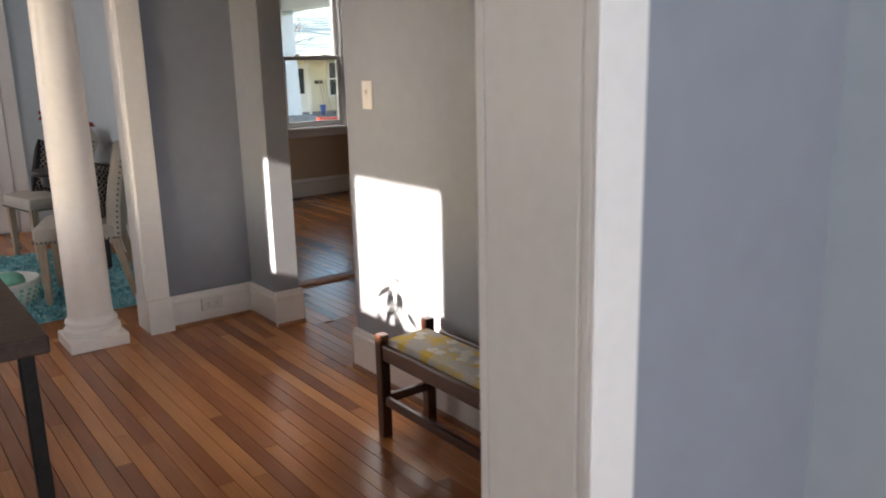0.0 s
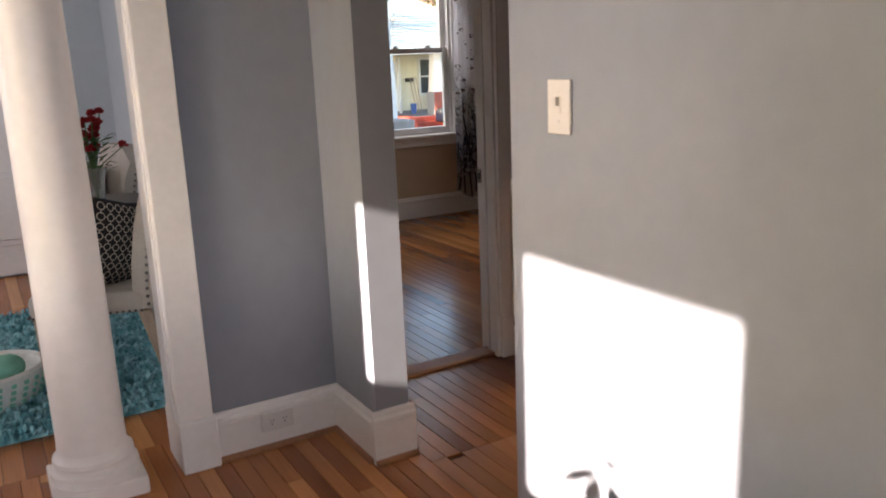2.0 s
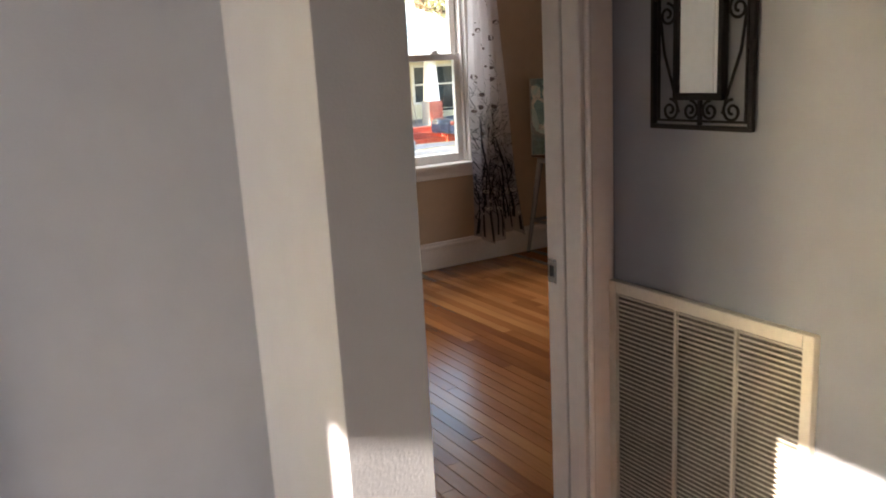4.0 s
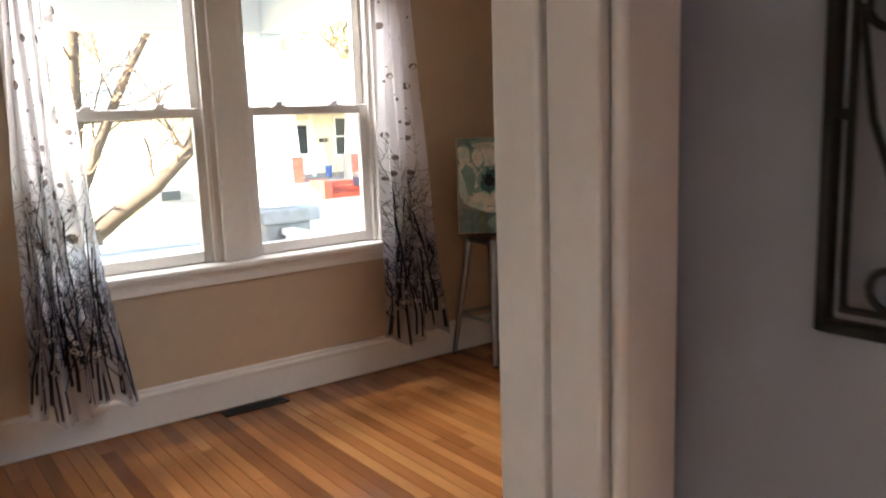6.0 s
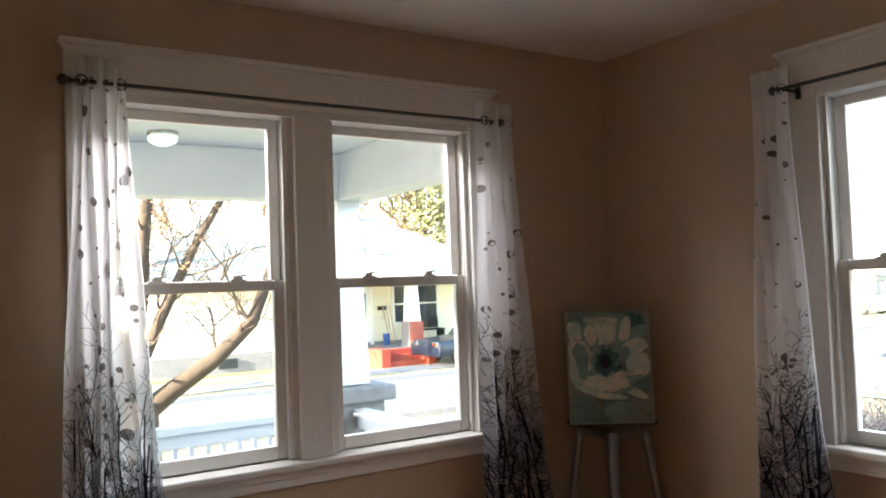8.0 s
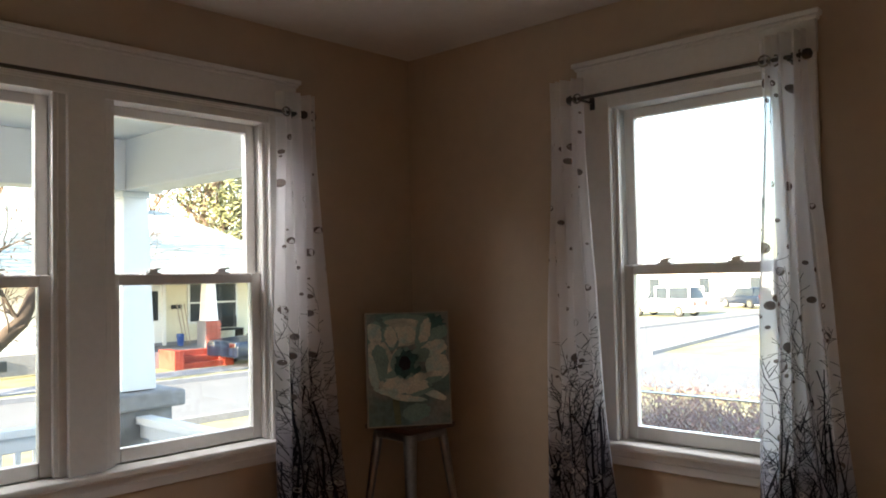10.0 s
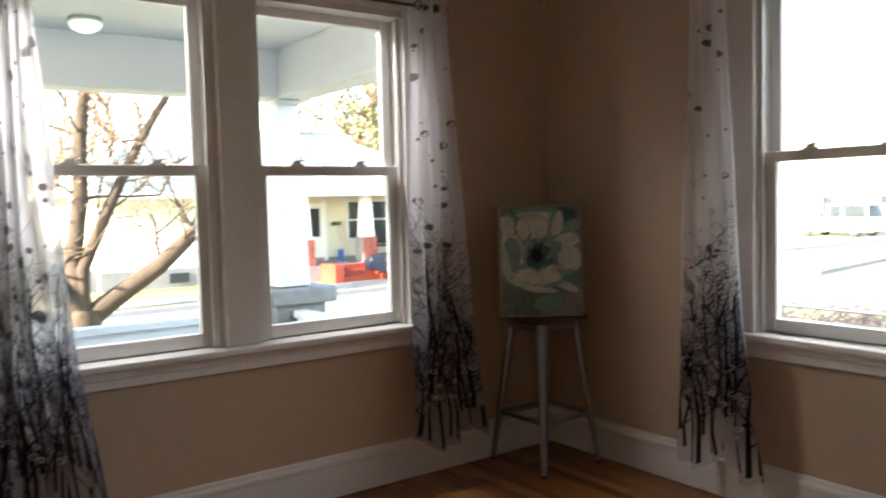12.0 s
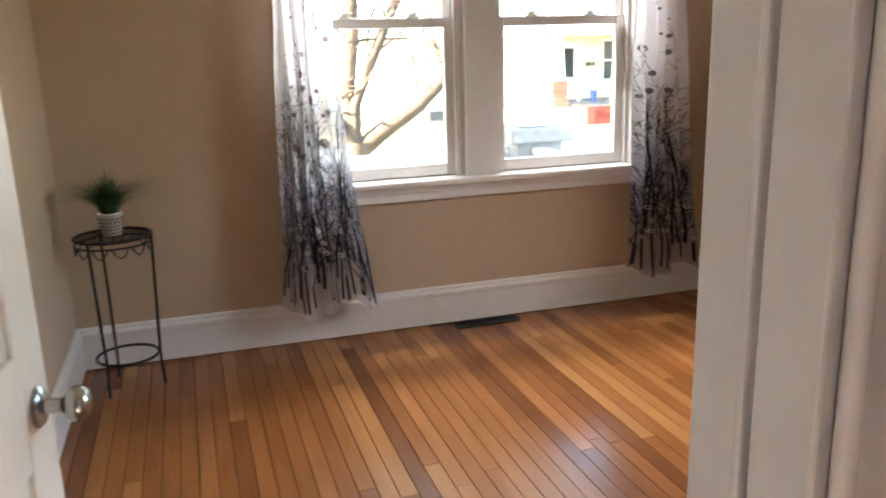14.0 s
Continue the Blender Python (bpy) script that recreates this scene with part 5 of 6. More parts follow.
# pet bed with a blanket, mint cloth, pompom and ball in it
KX, KY = 1.60, 5.93
bk = thing("pet_bed", "oval white and green checked pet bed on the rug", "pet bed", (KX, KY, 0.02))
bm = lathe([(0.17, 0.02), (0.20, 0.04), (0.225, 0.11), (0.235, 0.155), (0.225, 0.165), (0.21, 0.155), (0.19, 0.06), (0.001, 0.05)], 40)
bm.transform(Matrix.Translation((KX, KY, 0)) @ Matrix.Diagonal((1.2, 0.95, 1.1, 1)))
wall = part("wall", bm, BASKET, bk, "", True)
bm = bmesh.new()
for row in range(4):
    for k in range(30):
        a = k * 2 * math.pi / 30
        z = 0.045 + row * 0.028
        r = 0.204 + (z - 0.04) * 0.32
        mtx = Matrix.Translation((KX + 1.2 * r * math.cos(a), KY + 0.95 * r * math.sin(a), z + 0.01)) @ Matrix.Rotation(a, 4, "Z") @ Matrix.Diagonal((0.006, 0.020, 0.016, 1))
        bmesh.ops.create_cube(bm, size=1, matrix=mtx)
tagged(part("check_weave", bm, MINT, wall, "green checked bands"), kind="stuff")


def lump(name, at, r, material, label, k):
    bm = ball(bmesh.new(), (0, 0, 0), r[0], r[1], r[2], 3)
    for v in bm.verts:
        v.co *= 1 + 0.22 * noise.noise(v.co * 22 + Vector((k, k, k)))
    bm.transform(Matrix.Translation(at))
    ob = tagged(part(name, bm, material, None, "", True), label, "toy")


lump("blanket", (KX - 0.03, KY + 0.02, 0.135), (0.16, 0.11, 0.045), LINEN, "pale rumpled blanket lying in the pet bed", 5)
lump("crumpled_cloth", (KX + 0.11, KY - 0.01, 0.165), (0.085, 0.07, 0.055), MINT, "crumpled mint green cloth in the pet bed", 2)
lump("pompom", (KX + 0.02, KY + 0.05, 0.20), (0.028, 0.028, 0.028), PINK, "bright pink pompom lying on the blanket", 7)
lump("ball", (KX - 0.04, KY - 0.09, 0.165), (0.045, 0.045, 0.04), REDTOY, "dark red rubber ball in the pet bed", 8)

# ---- floors ----
bm = boxes((-0.84, 2.93, -2.12, 8.55, -0.06, -0.012), (2.93, 6.46, 2.5, 8.50, -0.06, -0.012))
floor = structure("floor", bm, GAP, "varnished pine strip floor", "floor")


def plank_mesh(name, material):
    """A board one metre wide and long; its upper long edges are eased."""
    me = bpy.data.meshes.new(name)
    e = 0.014
    cross = [(0, -0.011), (1, -0.011), (1, -0.0015), (1 - e, 0), (e, 0), (0, -0.0015)]
    v = [(x, y, z) for y in (0, 1) for x, z in cross]
    f = [(k, (k + 1) % 6, 6 + (k + 1) % 6, 6 + k) for k in range(6)] + [(5, 4, 3, 2, 1, 0), (6, 7, 8, 9, 10, 11)]
    me.from_pydata(v, [], f)
    me.materials.append(material)
    return me


def lay(zone, x0, x1, y0, y1, width, material, seed, single=True, longest=2.2):
    rng = random.Random(seed)
    boards = []
    n = max(1, round((x1 - x0) / width))
    w = (x1 - x0) / n
    for k in range(n):
        y = y0 - rng.uniform(0, 1.0)
        while y < y1:
            ln = rng.uniform(0.7, longest)
            a, b = max(y, y0), min(y + ln, y1)
            if b - a > 0.03:
                boards.append((x0 + k * w, a, w - 0.0018, b - a - 0.0018))
            y += ln
    if single:
        me = plank_mesh("plank", material)
        for x, y, ww, ln in boards:
            p = new("plank", me)
            p.location, p.scale, p.parent = (x, y, rng.uniform(-0.0004, 0.0004)), (ww, ln, 1), floor
    else:
        verts, faces = [], []
        for x, y, ww, ln in boards:
            b = len(verts)
            verts += [(x, y, 0), (x + ww, y, 0), (x + ww, y + ln, 0), (x, y + ln, 0), (x, y, -0.011), (x + ww, y, -0.011), (x + ww, y + ln, -0.011), (x, y + ln, -0.011)]
            faces += [(b, b + 1, b + 2, b + 3), (b, b + 4, b + 5, b + 1), (b + 1, b + 5, b + 6, b + 2), (b + 2, b + 6, b + 7, b + 3), (b + 3, b + 7, b + 4, b)]
        me = bpy.data.meshes.new("planks_" + zone)
        me.from_pydata(verts, [], faces)
        me.materials.append(material)
        tagged(new("distant_planks", me), "varnished pine boards", kind="stuff").parent = floor


HALLFAR = plank_mat("dark_pine_far_boards", HALL_TONES, 0.22, True)
lay("hall", 0.95, 2.93, 1.7, 5.17, 0.058, HALLWOOD, 1)
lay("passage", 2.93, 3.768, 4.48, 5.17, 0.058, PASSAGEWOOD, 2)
lay("patch", 2.93, 3.768, 2.62, 4.48, 0.058, PATCHWOOD, 3)
lay("bedroom", 2.77, 6.28, 5.17, 8.32, 0.0575, BEDWOOD, 4)
lay("west", -0.72, 0.95, 1.7, 8.42, 0.072, HALLFAR, 5, False)
lay("south", -0.72, 2.30, -2.0, 1.7, 0.072, HALLFAR, 6, False)
lay("dining", 0.95, 2.65, 5.17, 8.42, 0.072, HALLFAR, 7, False)
lay("strip", 2.30, 2.93, 1.577, 1.7, 0.072, HALLFAR, 8, False)

# ---- porch ----
G0 = -1.2
po = tagged(new("porch"), "white painted front porch with railing", "porch", kind="structure")
part("porch_floor", boxes((-1.0, 6.25, 8.55, 10.85, -0.22, -0.10)), PORCHFLOOR, po)
part("porch_skirt", boxes((-1.0, 6.2, 10.7, 10.8, -1.25, -0.2), (6.1, 6.2, 8.55, 10.7, -1.25, -0.2)), STONE, po)
part("porch_ceiling", boxes((-1.2, 6.3, 8.505, 11.2, 2.36, 2.42)), PORCHWHITE, po)
# Unseen wall added to keep the low sun off the railing.
part("unseen_sun_block", boxes((-1.2, -1.05, 8.505, 10.9, G0, 2.36)), WHITESIDE, po)
part("front_beam", bevelled((-1.2, 6.05, 10.5, 10.72, 2.02, 2.36), b=0.01), PORCHWHITE, po)
part("side_beam", bevelled((5.78, 6.0, 8.505, 10.5, 2.02, 2.36), b=0.01), PORCHWHITE, po)
bm = bmesh.new()
bmesh.ops.create_cone(bm, cap_ends=True, segments=4, radius1=0.165, radius2=0.115, depth=1.32, matrix=Matrix.Translation((5.86, 10.6, 1.36)) @ Matrix.Rotation(radians(45), 4, "Z"))
box(bm, 5.765, 5.955, 10.505, 10.695, 1.98, 2.02, 0.005)
part("porch_column", bm, PORCHWHITE, po, "tapered white square column")
pier = part("pier", bevelled((5.68, 6.06, 10.42, 10.80, -1.25, 0.58), b=0.01), STONE, po)
part("pier_cap", bevelled((5.62, 6.13, 10.36, 10.87, 0.58, 0.69), b=0.02), STONE, pier, "rough grey stone cap")
part("hand_rail", bevelled((-1.0, 5.68, 10.55, 10.66, 0.49, 0.54), (-1.0, 5.68, 10.58, 10.63, 0.40, 0.49), (-1.0, 5.68, 10.58, 10.63, 0.0, 0.05), b=0.006), PORCHWHITE, po)
part("hand_rail", bevelled((5.80, 5.91, 8.56, 10.42, 0.49, 0.54), (5.83, 5.88, 8.56, 10.42, 0.40, 0.49), (5.83, 5.88, 8.56, 10.42, 0.0, 0.05), b=0.006), PORCHWHITE, po)
bal = plank_mesh("baluster", PORCHWHITE)
for k in range(44):
    b = new("baluster", bal)
    b.matrix_basis = Matrix.Translation((1.0 + k * 0.106, 10.59, 0.05)) @ Matrix.Rotation(radians(90), 4, "X") @ Matrix.Diagonal((0.03, 0.35, 3, 1))
    b.parent = po
for k in range(16):
    b = new("baluster", bal)
    b.matrix_basis = Matrix.Translation((5.845, 8.7 + k * 0.106, 0.05)) @ Matrix.Rotation(radians(90), 4, "X") @ Matrix.Diagonal((0.03, 0.35, 3, 1))
    b.parent = po
pl = thing("porch_lamp", "round frosted porch ceiling lamp, lit", "ceiling lamp", (4.47, 10.15, 2.36))
part("base", lathe([(0.08, 2.335), (0.09, 2.345), (0.09, 2.3595)], 28, (4.47, 10.15, 0)), STEEL, pl, "", True)
part("globe", lathe([(0.01, 2.275), (0.045, 2.28), (0.075, 2.296), (0.09, 2.32), (0.08, 2.3355)], 28, (4.47, 10.15, 0)), LAMPGLASS, pl, "frosted glass bowl", True)
structure("house_siding", boxes((-0.9, 3.60, 8.502, 8.52, -1.2, 2.36), (5.60, 6.47, 8.502, 8.52, -1.2, 2.36)), WHITESIDE, "white siding on the front of the house", "wall")
structure("eave", boxes((-1.4, 7.0, -2.6, 8.50, H + 0.13, H + 0.2)), PORCHWHITE, "white roof underside over the rooms", "roof")

# ---- outdoors ----
G = -1.2
gb = bmesh.new()
bmesh.ops.create_grid(gb, x_segments=40, y_segments=40, size=400, matrix=Matrix.Translation((0, 0, G)))
tagged(part("ground", gb, LAWN), "winter lawn, straw and green", "lawn", kind="structure")
structure("road", boxes((-200, 300, 19.0, 24.5, G - 0.1, G + 0.012)), ROAD, "pale worn asphalt street", "road")
bm = bmesh.new()
vs = [bm.verts.new(p) for p in ((19.0, -60, G + 0.008), (25.5, -60, G + 0.008), (27.5, 19.1, G + 0.008), (20.0, 19.1, G + 0.008))]
bm.faces.new(vs)
structure("road_side", bm, ROAD, "pale asphalt side street", "road")
structure("kerb", boxes((-200, 300, 24.5, 24.65, G - 0.1, G + 0.13), (-200, 19.0, 18.85, 19.0, G - 0.1, G + 0.13)), STONE, "grey concrete kerb", "kerb")
structure("pavement", boxes((-200, 300, 26.1, 27.3, G - 0.1, G + 0.03)), STONE, "concrete pavement", "pavement")


def siding(bm, x0, x1, y, z0, z1, face=-1, step=0.14):
    z = z0
    while z < z1 - 0.01:
        t = min(z + step, z1)
        v = [bm.verts.new(p) for p in ((x0, y + face * 0.025, z), (x1, y + face * 0.025, z), (x1, y, t), (x0, y, t), (x0, y, z), (x1, y, z))]
        bm.faces.new((v[0], v[1], v[2], v[3]))
        bm.faces.new((v[0], v[4], v[5], v[1]))
        z += step


def hip_roof(x0, x1, y0, y1, ze, zr, inset):
    bm = bmesh.new()
    ym = (y0 + y1) / 2
    v = [bm.verts.new(p) for p in ((x0, y0, ze), (x1, y0, ze), (x1, y1, ze), (x0, y1, ze), (x0 + inset, ym, zr), (x1 - inset, ym, zr))]
    for f in ((0, 1, 5, 4), (1, 2, 5), (2, 3, 4, 5), (3, 0, 4), (3, 2, 1, 0)):
        bm.faces.new([v[k] for k in f])
    return bm


def far_window(parent, x, z, w, h, y):
    f = part("window", boxes((x - w / 2 - 0.09, x + w / 2 + 0.09, y - 0.05, y + 0.02, z - h / 2 - 0.09, z + h / 2 + 0.09)), WHITESIDE, parent, "white framed sash window")
    part("pane", boxes((x - w / 2, x + w / 2, y - 0.07, y - 0.04, z + 0.03, z + h / 2), (x - w / 2, x + w / 2, y - 0.07, y - 0.04, z - h / 2, z - 0.03)), DARKGLASS, f)


hs = thing("house", "cream sided bungalow with green-grey roof and brick porch piers", "house", (14, 34, G))
bm = boxes((9.0, 20.5, 31.05, 38.5, G, 1.75))
siding(bm, 9.0, 20.5, 31.05, -0.6, 1.75)
part("wall", bm, SIDING, hs, "cream clapboard wall")
bm = boxes((9.0, 14.2, 30.5, 31.1, -0.6, 1.6))
siding(bm, 9.0, 14.2, 30.5, -0.6, 1.6)
part("front_bay", bm, WHITESIDE, hs, "white clapboard front bay")
part("foundation", boxes((8.95, 14.25, 30.45, 31.0, G, -0.6)), STONE, hs)
part("foundation", boxes((8.95, 20.55, 30.95, 38.55, G, -0.6)), STONE, hs)
bm = hip_roof(8.2, 21.4, 28.3, 39.5, 1.70, 4.15, 3.0)
roof = part("roof", bm, SHINGLE, hs, "green-grey shingle roof")
courses = bmesh.new()
for k in range(22):
    f0 = k / 22
    y, z = 28.3 + 5.6 * f0, 1.70 + 2.45 * f0 + 0.012
    box(courses, 8.3 + 3.0 * f0, 21.3 - 3.0 * f0, y, y + 0.24, z, z + 0.012)
part("shingle_course", courses, SHINGLE, roof)
part("fascia", boxes((8.2, 21.4, 28.22, 28.31, 1.56, 1.72)), WHITESIDE, hs)
part("soffit", boxes((8.3, 21.3, 28.32, 31.0, 1.58, 1.66)), WHITESIDE, hs)
part("chimney", boxes((16.4, 17.1, 33.4, 34.0, 3.6, 4.9), (16.33, 17.17, 33.33, 34.07, 4.8, 4.9)), BRICK, hs, "red brick chimney")
part("porch_deck", boxes((13.6, 20.4, 28.6, 31.0, G, -0.70)), STONE, hs)
for k, x in enumerate((14.9, 17.25, 20.0)):
    bm = bmesh.new()
    bmesh.ops.create_cone(bm, cap_ends=True, segments=4, radius1=0.31, radius2=0.22, depth=1.4, matrix=Matrix.Translation((x, 29.0, 0.86)) @ Matrix.Rotation(radians(45), 4, "Z"))
    part("porch_column", bm, WHITESIDE, hs, "tapered white porch column")
    pr = part("pier", boxes((x - 0.27, x + 0.27, 28.73, 29.27, -0.72, 0.16)), STONE, hs)
    bmb = plank_mesh("brick", BRICK) if k == 0 else bmb
    for row in range(11):
        for c in range(3):
            b = new("brick", bmb)
            b.matrix_basis = Matrix.Translation((x - 0.27 + c * 0.18 + (0.03 if row % 2 else 0), 28.708, -0.70 + row * 0.078)) @ Matrix.Rotation(radians(90), 4, "X") @ Matrix.Diagonal((0.17, 0.066, 1.5, 1))
            b.parent = pr
            b.matrix_parent_inverse = pr.matrix_basis.inverted()
for k in range(3):
    part("step", boxes((15.6, 17.0, 27.7 + 0.3 * k, 28.6, G, G + 0.17 * (k + 1))), REDSTEP, hs, "red painted step")
part("step_wall", boxes((15.3, 15.6, 27.6, 28.6, G, -0.62), (17.0, 17.3, 27.6, 28.6, G, -0.62)), REDSTEP, hs, "red brick step wall")
dr = part("door", boxes((15.75, 16.65, 30.96, 31.06, -0.70, 1.34)), WHITESIDE, hs, "white half-glazed front door")
part("pane", boxes((15.9, 16.5, 30.94, 30.97, 0.15, 1.15)), DARKGLASS, dr)
part("door_frame", boxes((15.62, 15.75, 30.93, 31.04, -0.70, 1.46), (16.65, 16.78, 30.93, 31.04, -0.70, 1.46)), WHITESIDE, dr)
far_window(hs, 19.1, 0.70, 0.8, 1.3, 31.02)
far_window(hs, 18.0, 0.70, 0.6, 1.3, 31.02)
part("mailbox", boxes((17.0, 17.35, 30.9, 31.0, 0.52, 0.66)), SLOT, hs)
part("wall_vent", boxes((11.0, 11.6, 30.4, 30.46, -1.05, -0.75)), DARKGLASS, hs, "dark foundation vent")
pc = thing("porch_bench", "green metal porch bench", "bench", (18.7, 30.3, -0.7))
part("seat", boxes((18.1, 19.3, 30.1, 30.6, -0.28, -0.22)), IRON, pc)
part("backrest", boxes((18.1, 19.3, 30.58, 30.63, -0.2, 0.2)), IRON, pc)
for x in (18.12, 19.24):
    part("leg", boxes((x, x + 0.05, 30.12, 30.6, -0.70, -0.28)), IRON, pc)
bn2 = thing("recycling_bin", "small blue plastic bin on the far porch", "bin", (17.0, 30.3, -0.7))
part("body", lathe([(0.10, -0.70), (0.13, -0.3), (0.001, -0.3)], 16, (16.95, 30.3, 0)), BLUEPLASTIC, bn2)
bn3 = thing("broom_rack", "brown yard tools leaning on the far wall", "tools", (17.4, 30.7, -0.7))
for k in range(3):
    part("tool", rod(bmesh.new(), (17.2 + k * 0.12, 30.5, -0.70), (17.15 + k * 0.14, 30.9, 0.7), 0.018, n=6), LEG, bn3)


def far_house(x, y, w, d, h, rot, wall, label):
    c = thing("house", label, "house", (x, y, G))
    m = Matrix.Translation((x, y, 0)) @ Matrix.Rotation(radians(rot), 4, "Z")
    bm = boxes((-w / 2, w / 2, -d / 2, d / 2, G, G + h))
    siding(bm, -w / 2, w / 2, -d / 2, G + 0.4, G + h)
    part("wall", turned(bm, m), wall, c)
    part("roof", turned(hip_roof(-w / 2 - 0.5, w / 2 + 0.5, -d / 2 - 0.5, d / 2 + 0.5, G + h, G + h + 2.0, 2.5), m), SHINGLE, c)
    for k in range(4):
        xx = -w / 2 + w * (k + 0.5) / 4
        f = part("window", turned(boxes((xx - 0.5, xx + 0.5, -d / 2 - 0.06, -d / 2, G + 0.9, G + 2.3)), m), WHITESIDE, c)
        part("pane", turned(boxes((xx - 0.4, xx + 0.4, -d / 2 - 0.09, -d / 2 - 0.06, G + 1.0, G + 2.2)), m), DARKGLASS, f)


far_house(66, 37, 15, 9, 2.7, -64, WHITESIDE, "white low house far down the street")
far_house(74, 26, 13, 9, 2.7, -70, SIDING, "cream low house far down the street")
far_house(-4, 35, 11, 9, 2.8, 0, WHITESIDE, "white low house across the street")


def vehicle(name, label, at, rot, paint, length, high, suv):
    c = thing(name, label, "car", at)
    m = Matrix.Translation(at) @ Matrix.Rotation(radians(rot), 4, "Z")
    hl = length / 2
    belt, hood = high * 0.58, high * (0.58 if suv else 0.55)

    def shell(profile, half, bev):
        bm = bmesh.new()
        n = len(profile)
        a = [bm.verts.new((x, -half, z)) for x, z in profile]
        b = [bm.verts.new((x, half, z)) for x, z in profile]
        for k in range(n):
            bm.faces.new((a[k], a[(k + 1) % n], b[(k + 1) % n], b[k]))
        bm.faces.new(a[::-1])
        bm.faces.new(b)
        bmesh.ops.bevel(bm, geom=list(bm.edges), offset=bev, segments=3, affect="EDGES", profile=0.6)
        return turned(bm, m)

    rear = -hl + (0.15 if suv else 0.55)
    part("body", shell([(-hl, 0.3), (hl, 0.3), (hl, hood - 0.12), (hl - 0.12, hood), (hl * 0.42, belt + 0.04), (-hl + 0.05, belt + 0.04), (-hl, belt - 0.1)], 0.88, 0.07), paint, c, "", True)
    part("cabin", shell([(hl * 0.42, belt), (hl * 0.14, high - 0.04), (rear + 0.25, high), (rear, belt)], 0.74, 0.05), DARKGLASS, c, "dark side windows", True)
    part("roof", shell([(hl * 0.16, high - 0.05), (hl * 0.12, high + 0.01), (rear + 0.28, high + 0.03), (rear + 0.2, high - 0.05)], 0.75, 0.02), paint, c, "", True)
    for x in (hl * 0.10, -hl * 0.28, rear + 0.12):
        part("pillar", turned(boxes((x - 0.05, x + 0.05, -0.755, -0.73, belt, high), (x - 0.05, x + 0.05, 0.73, 0.755, belt, high)), m), paint, c)
    for x in (-hl * 0.6, hl * 0.62):
        for y in (-0.8, 0.8):
            w = lathe([(0.2, -0.1), (0.33, -0.09), (0.345, 0), (0.33, 0.09), (0.2, 0.1)], 24)
            w.transform(m @ Matrix.Translation((x, y, 0.345)) @ Matrix.Rotation(radians(90), 4, "X"))
            wh = part("wheel", w, TYRE, c, "", True)
            r = lathe([(0.21, -0.115), (0.21, 0.115)], 18)
            r.transform(m @ Matrix.Translation((x, y, 0.345)) @ Matrix.Rotation(radians(90), 4, "X"))
            part("rim", r, CHROME, wh)
    for y in (-0.6, 0.6):
        part("headlight", turned(bevelled((hl - 0.06, hl + 0.01, y - 0.17, y + 0.17, 0.6, 0.75), b=0.02), m), CHROME, c)
        part("tail_light", turned(bevelled((-hl - 0.01, -hl + 0.06, y - 0.12, y + 0.12, 0.65, 0.95), b=0.02), m), REDSTEP, c)


vehicle("car", "dark blue saloon car parked across the street", (18.7, 27.0, G + 0.03), 180, CARBLUE, 4.4, 1.42, False)
vehicle("car", "white sport utility car parked down the street", (48.3, 29.0, G), 84, CARWHITE, 4.7, 1.8, True)
vehicle("car", "dark saloon car parked far down the street", (60.5, 29.0, G), 60, CARBLUE, 4.4, 1.45, False)

# ---- trees ----
def limb(bm, p, d, length, r, depth, rng, tips, twig=0.35, droop=0.0):
    pts, q, dd = [p.copy()], p.copy(), d.normalized()
    n = 5
    for k in range(n):
        dd = (dd + Vector((rng.uniform(-1, 1), rng.uniform(-1, 1), rng.uniform(-0.6, 0.9) - droop)) * 0.30).normalized()
        q = q + dd * length / n
        pts.append(q.copy())
    merge_tube(bm, pts, r, r * 0.62, 9 if r > 0.05 else (6 if r > 0.02 else 4))
    tips.append(q)
    if depth <= 0:
        return
    for k in range(rng.choice((2, 3, 3))):
        f = rng.choice((2, 3, 4, 5))
        side = dd.orthogonal()
        side.rotate(Matrix.Rotation(rng.uniform(0, 6.283), 3, dd))
        limb(bm, pts[f], dd * 0.8 + side * rng.uniform(0.5, 1.0) + Vector((0, 0, twig)), length * rng.uniform(0.5, 0.75), r * (0.62 if f == 5 else 0.5), depth - 1, rng, tips, twig, droop)


def merge_tube(bm, pts, r0, r1, n):
    rings = []
    for k, p in enumerate(pts):
        t = (pts[min(k + 1, len(pts) - 1)] - pts[max(k - 1, 0)]).normalized()
        s = t.cross(Vector((0.31, 0.87, 0.4))).normalized()
        u = t.cross(s)
        rad = r0 + (r1 - r0) * k / (len(pts) - 1)
        rings.append([bm.verts.new(p + rad * (s * math.cos(6.2832 * j / n) + u * math.sin(6.2832 * j / n))) for j in range(n)])
    for a, b in zip(rings, rings[1:]):
        for j in range(n):
            bm.faces.new((a[j], a[(j + 1) % n], b[(j + 1) % n], b[j]))


def leaf_cloud(tips, count, spread, size, rng):
    verts, faces = [], []
    for k in range(count):
        p = rng.choice(tips) + Vector((rng.gauss(0, spread), rng.gauss(0, spread), rng.gauss(0, spread)))
        a = Vector((rng.uniform(-1, 1), rng.uniform(-1, 1), rng.uniform(-1, 1))).normalized() * size * rng.uniform(0.6, 1.4)
        b = a.orthogonal().normalized() * size * 0.5
        i = len(verts)
        verts += [p - a, p + b, p + a, p - b]
        faces += [(i, i + 1, i + 2, i + 3)]
    me = bpy.data.meshes.new("leaves")
    me.from_pydata(verts, [], faces)
    return me


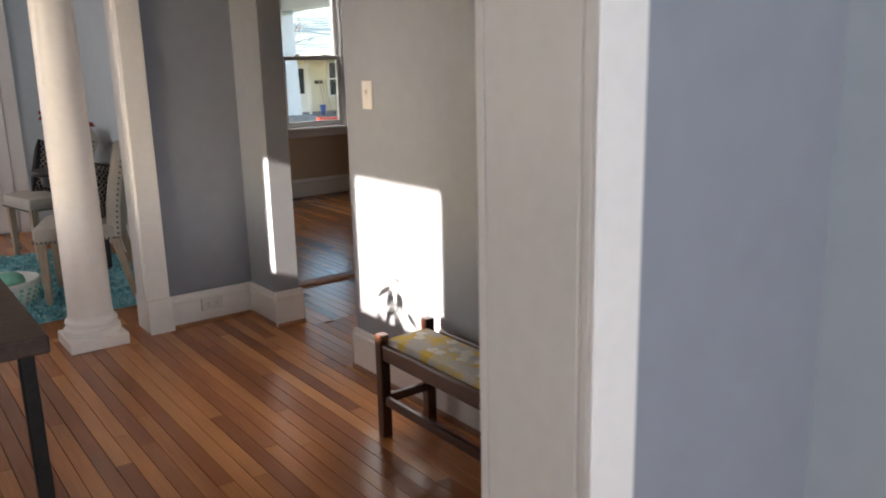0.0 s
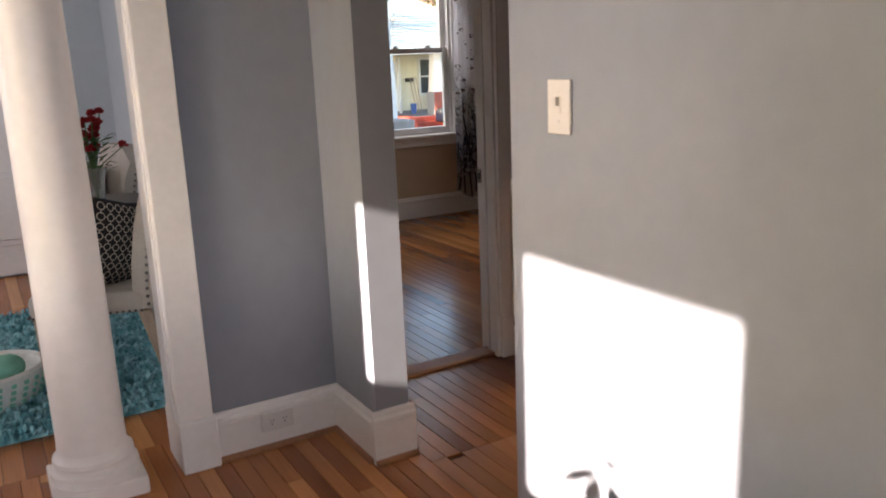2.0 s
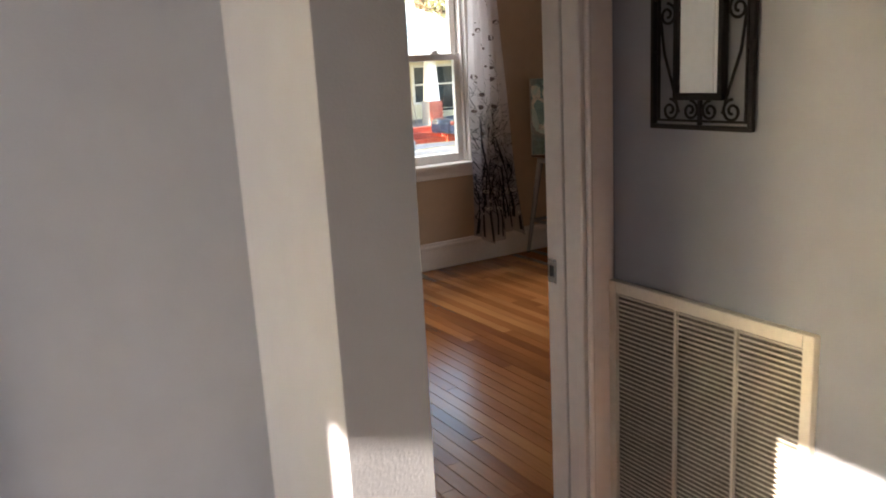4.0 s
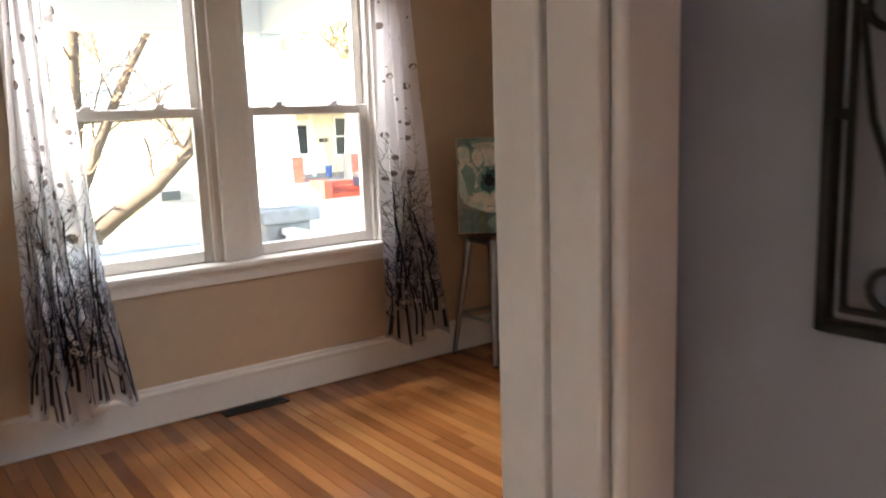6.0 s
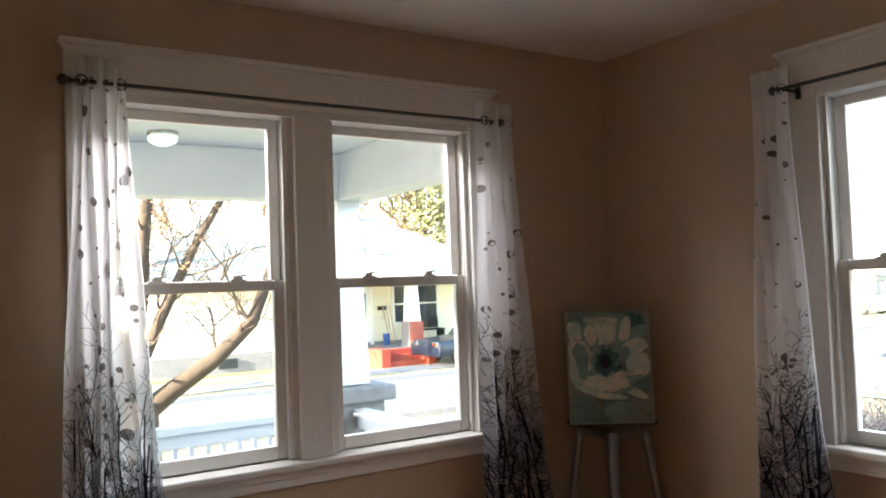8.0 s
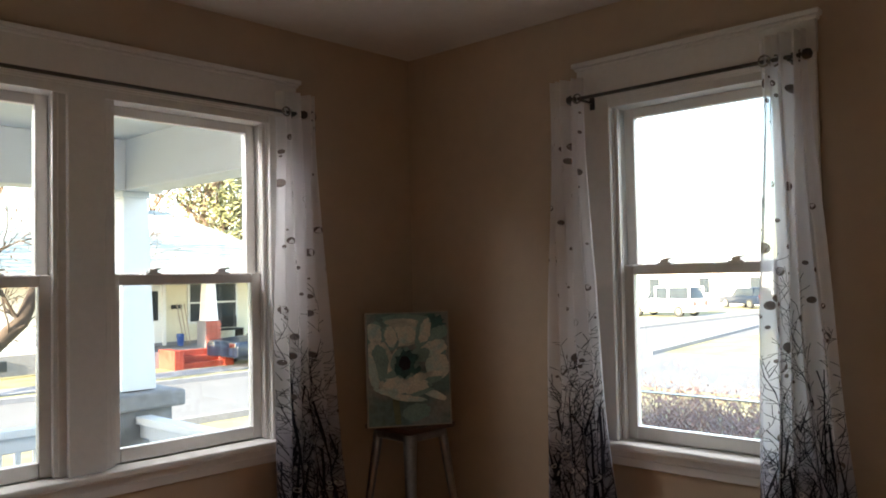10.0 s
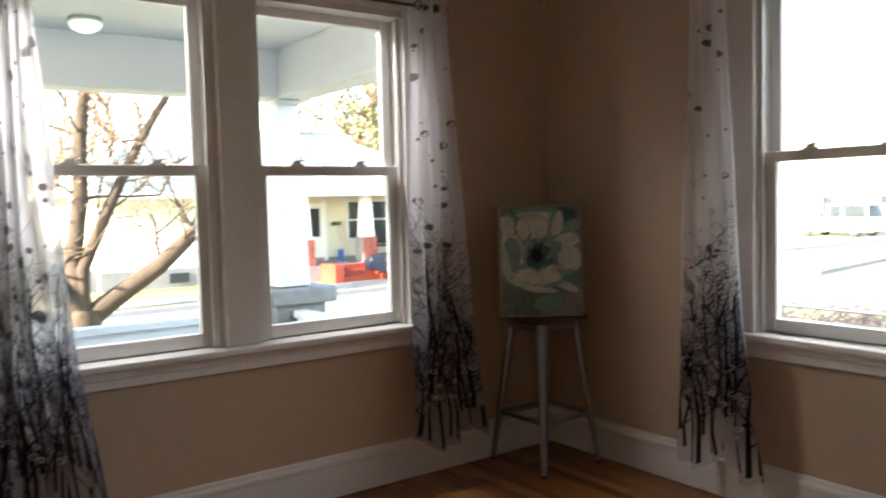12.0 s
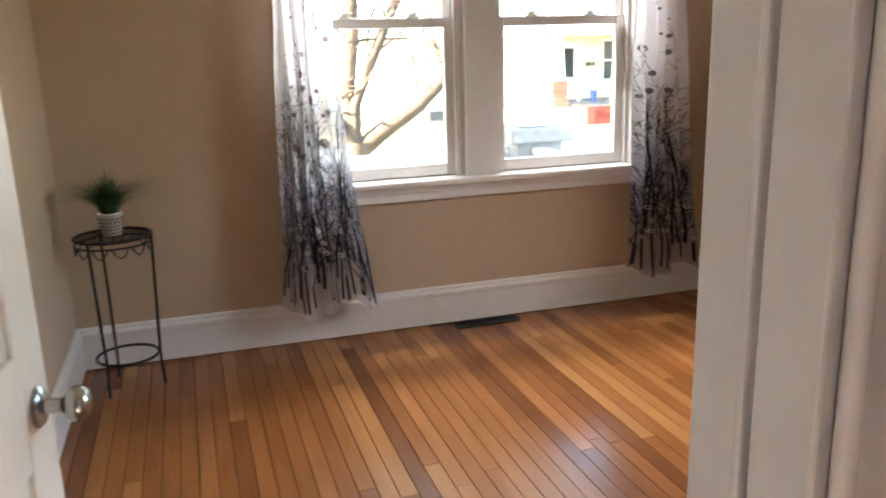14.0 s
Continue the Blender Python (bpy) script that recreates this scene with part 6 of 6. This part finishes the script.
# the yard tree before the porch
rng = random.Random(17)
TX, TY = 5.35, 15.0
yt = thing("tree", "bare spreading yard tree with mottled bark", "tree", (TX, TY, G))
tips = []
trunk = bmesh.new()
merge_tube(trunk, [Vector(p) for p in ((TX, TY, G - 0.05), (TX + 0.02, TY, -0.9), (TX, TY, -0.3), (TX + 0.02, TY, 0.15))], 0.27, 0.17, 16)
part("trunk", trunk, BARK, yt, "mottled trunk", True)
GUIDES = (
    (((0.0, 0, 0.0), (0.35, 0, 0.25), (0.85, -0.1, 0.6), (1.3, -0.1, 1.0), (1.55, 0, 1.5), (1.75, 0.1, 2.0)), 0.13),
    (((0.0, 0, 0.05), (0.02, 0, 0.6), (0.25, 0.05, 1.1), (0.50, 0.1, 1.6), (0.75, 0.1, 2.1), (1.15, 0.2, 2.7), (1.4, 0.2, 3.3)), 0.085),
    (((0.0, 0, 0.1), (-0.06, 0.1, 0.7), (0.05, 0.1, 1.4), (0.08, 0.1, 2.1), (0.2, 0.1, 3.0), (0.1, 0.1, 3.8)), 0.12),
    (((0.0, 0, 0.1), (-0.3, 0, 0.4), (-0.8, 0.1, 0.75), (-1.4, 0.1, 1.3), (-1.9, 0, 2.0)), 0.12),
)
for guide, r in GUIDES:
    bm = bmesh.new()
    pts = [Vector((TX + x, TY + y, z)) for x, y, z in guide]
    merge_tube(bm, pts, r, r * 0.4, 12)
    for k in range(2, len(pts)):
        for j in range(2):
            side = Vector((rng.uniform(-1, 1), rng.uniform(-1, 1), rng.uniform(0.0, 1.0)))
            limb(bm, pts[k], side, rng.uniform(0.5, 1.1), r * (0.22 - 0.02 * k), 3, rng, tips)
    part("limb", bm, BARK, yt, "mottled spreading limb", True)
me = leaf_cloud(tips, 1500, 0.12, 0.028, rng)
me.materials.append(DRYLEAF)
lv = tagged(new("dry_leaves", me), "few clinging dry leaves", kind="stuff")
lv.parent, lv.matrix_parent_inverse = yt, yt.matrix_basis.inverted()


def bare_tree(x, y, h, seed, colour, leaf=None, count=0, size=0.1, spread=0.4):
    rng = random.Random(seed)
    c = thing("tree", "tall bare winter tree behind the houses" if leaf is None or leaf is DRYLEAF else "tall evergreen tree behind the houses", "tree", (x, y, G))
    bm, tips = bmesh.new(), []
    pts = [Vector((x + rng.uniform(-0.2, 0.2) * k, y, G + h * 0.8 * k / 6)) for k in range(7)]
    merge_tube(bm, pts, h * 0.022, h * 0.006, 8)
    for k in range(2, 7):
        for j in range(3):
            limb(bm, pts[k], Vector((rng.uniform(-1, 1), rng.uniform(-1, 1), 0.6)), h * rng.uniform(0.14, 0.28), h * 0.006, 2, rng, tips)
    part("trunk", bm, colour, c)
    if leaf:
        me = leaf_cloud(tips, count, spread, size, rng)
        me.materials.append(leaf)
        o = tagged(new("crown", me), "thin uneven crown", kind="stuff")
        o.parent, o.matrix_parent_inverse = c, c.matrix_basis.inverted()


for k in range(13):
    rng = random.Random(100 + k)
    bare_tree(-6 + k * 3.0 + rng.uniform(-1, 1), 44 + rng.uniform(0, 12), rng.uniform(8, 12), 40 + k, TWIG, DRYLEAF if k % 2 else None, 900, 0.10, 0.5)
bare_tree(7.2, 29.5, 8.5, 77, TWIG, DRYLEAF, 5500, 0.06, 0.45)
bare_tree(3.5, 25.5, 7.5, 78, TWIG, DRYLEAF, 4500, 0.06, 0.45)
bare_tree(27.5, 45, 10.5, 90, BARK, PINE, 2600, 0.2, 0.6)
bare_tree(31.5, 50, 11, 91, BARK, PINE, 2600, 0.2, 0.7)

# hedge and wire fence by the side yard
rng = random.Random(31)
bm = bmesh.new()
hedge_tips = []
for k in range(950):
    base = Vector((13.35 + rng.uniform(0, 2.2), rng.uniform(4.5, 15.5), G))
    limb(bm, base, Vector((rng.uniform(-0.6, 0.6), rng.uniform(-0.6, 0.6), 1)), rng.uniform(0.4, 0.75), 0.011, 1, rng, hedge_tips)
hd = tagged(part("hedge", bm, HEDGE), "low bare reddish-brown hedge", "hedge", kind="stuff")
me = leaf_cloud(hedge_tips, 9000, 0.10, 0.035, rng)
me.materials.append(HEDGE)
lv = tagged(new("hedge_leaves", me), "withered reddish leaves in the hedge", kind="stuff")
lv.parent = hd
fc = thing("wire_fence", "low galvanised chain-link fence in front of the hedge", "fence", (13.2, 10, G))
for k in range(6):
    part("post", rod(bmesh.new(), (13.2, 4.0 + 2.4 * k, G), (13.2, 4.0 + 2.4 * k, G + 1.03), 0.028, n=8), STEEL, fc)
part("rail", rod(bmesh.new(), (13.2, 4.0, G + 1.0), (13.2, 16.0, G + 1.0), 0.02, n=8), STEEL, fc)
bm = bmesh.new()
for k in range(132):
    y = 4.0 + k * 0.083
    rod(bm, (13.2, y, G + 0.03), (13.2, y + 0.96, G + 0.99), 0.0022, n=4, caps=False)
    rod(bm, (13.204, y + 0.96, G + 0.03), (13.204, y, G + 0.99), 0.0022, n=4, caps=False)
tagged(part("chain_link", bm, STEEL, fc, "diamond wire mesh"), kind="stuff")
bm = boxes((0, 36, -0.1, 0.1, G - 0.1, G + 0.13))
structure("kerb_side_street", turned(bm, Matrix.Translation((26.5, 18.17, 0)) @ Matrix.Rotation(math.atan2(2.33, 15.1), 4, "Z")), STONE, "grey concrete kerb of the side street", "kerb")
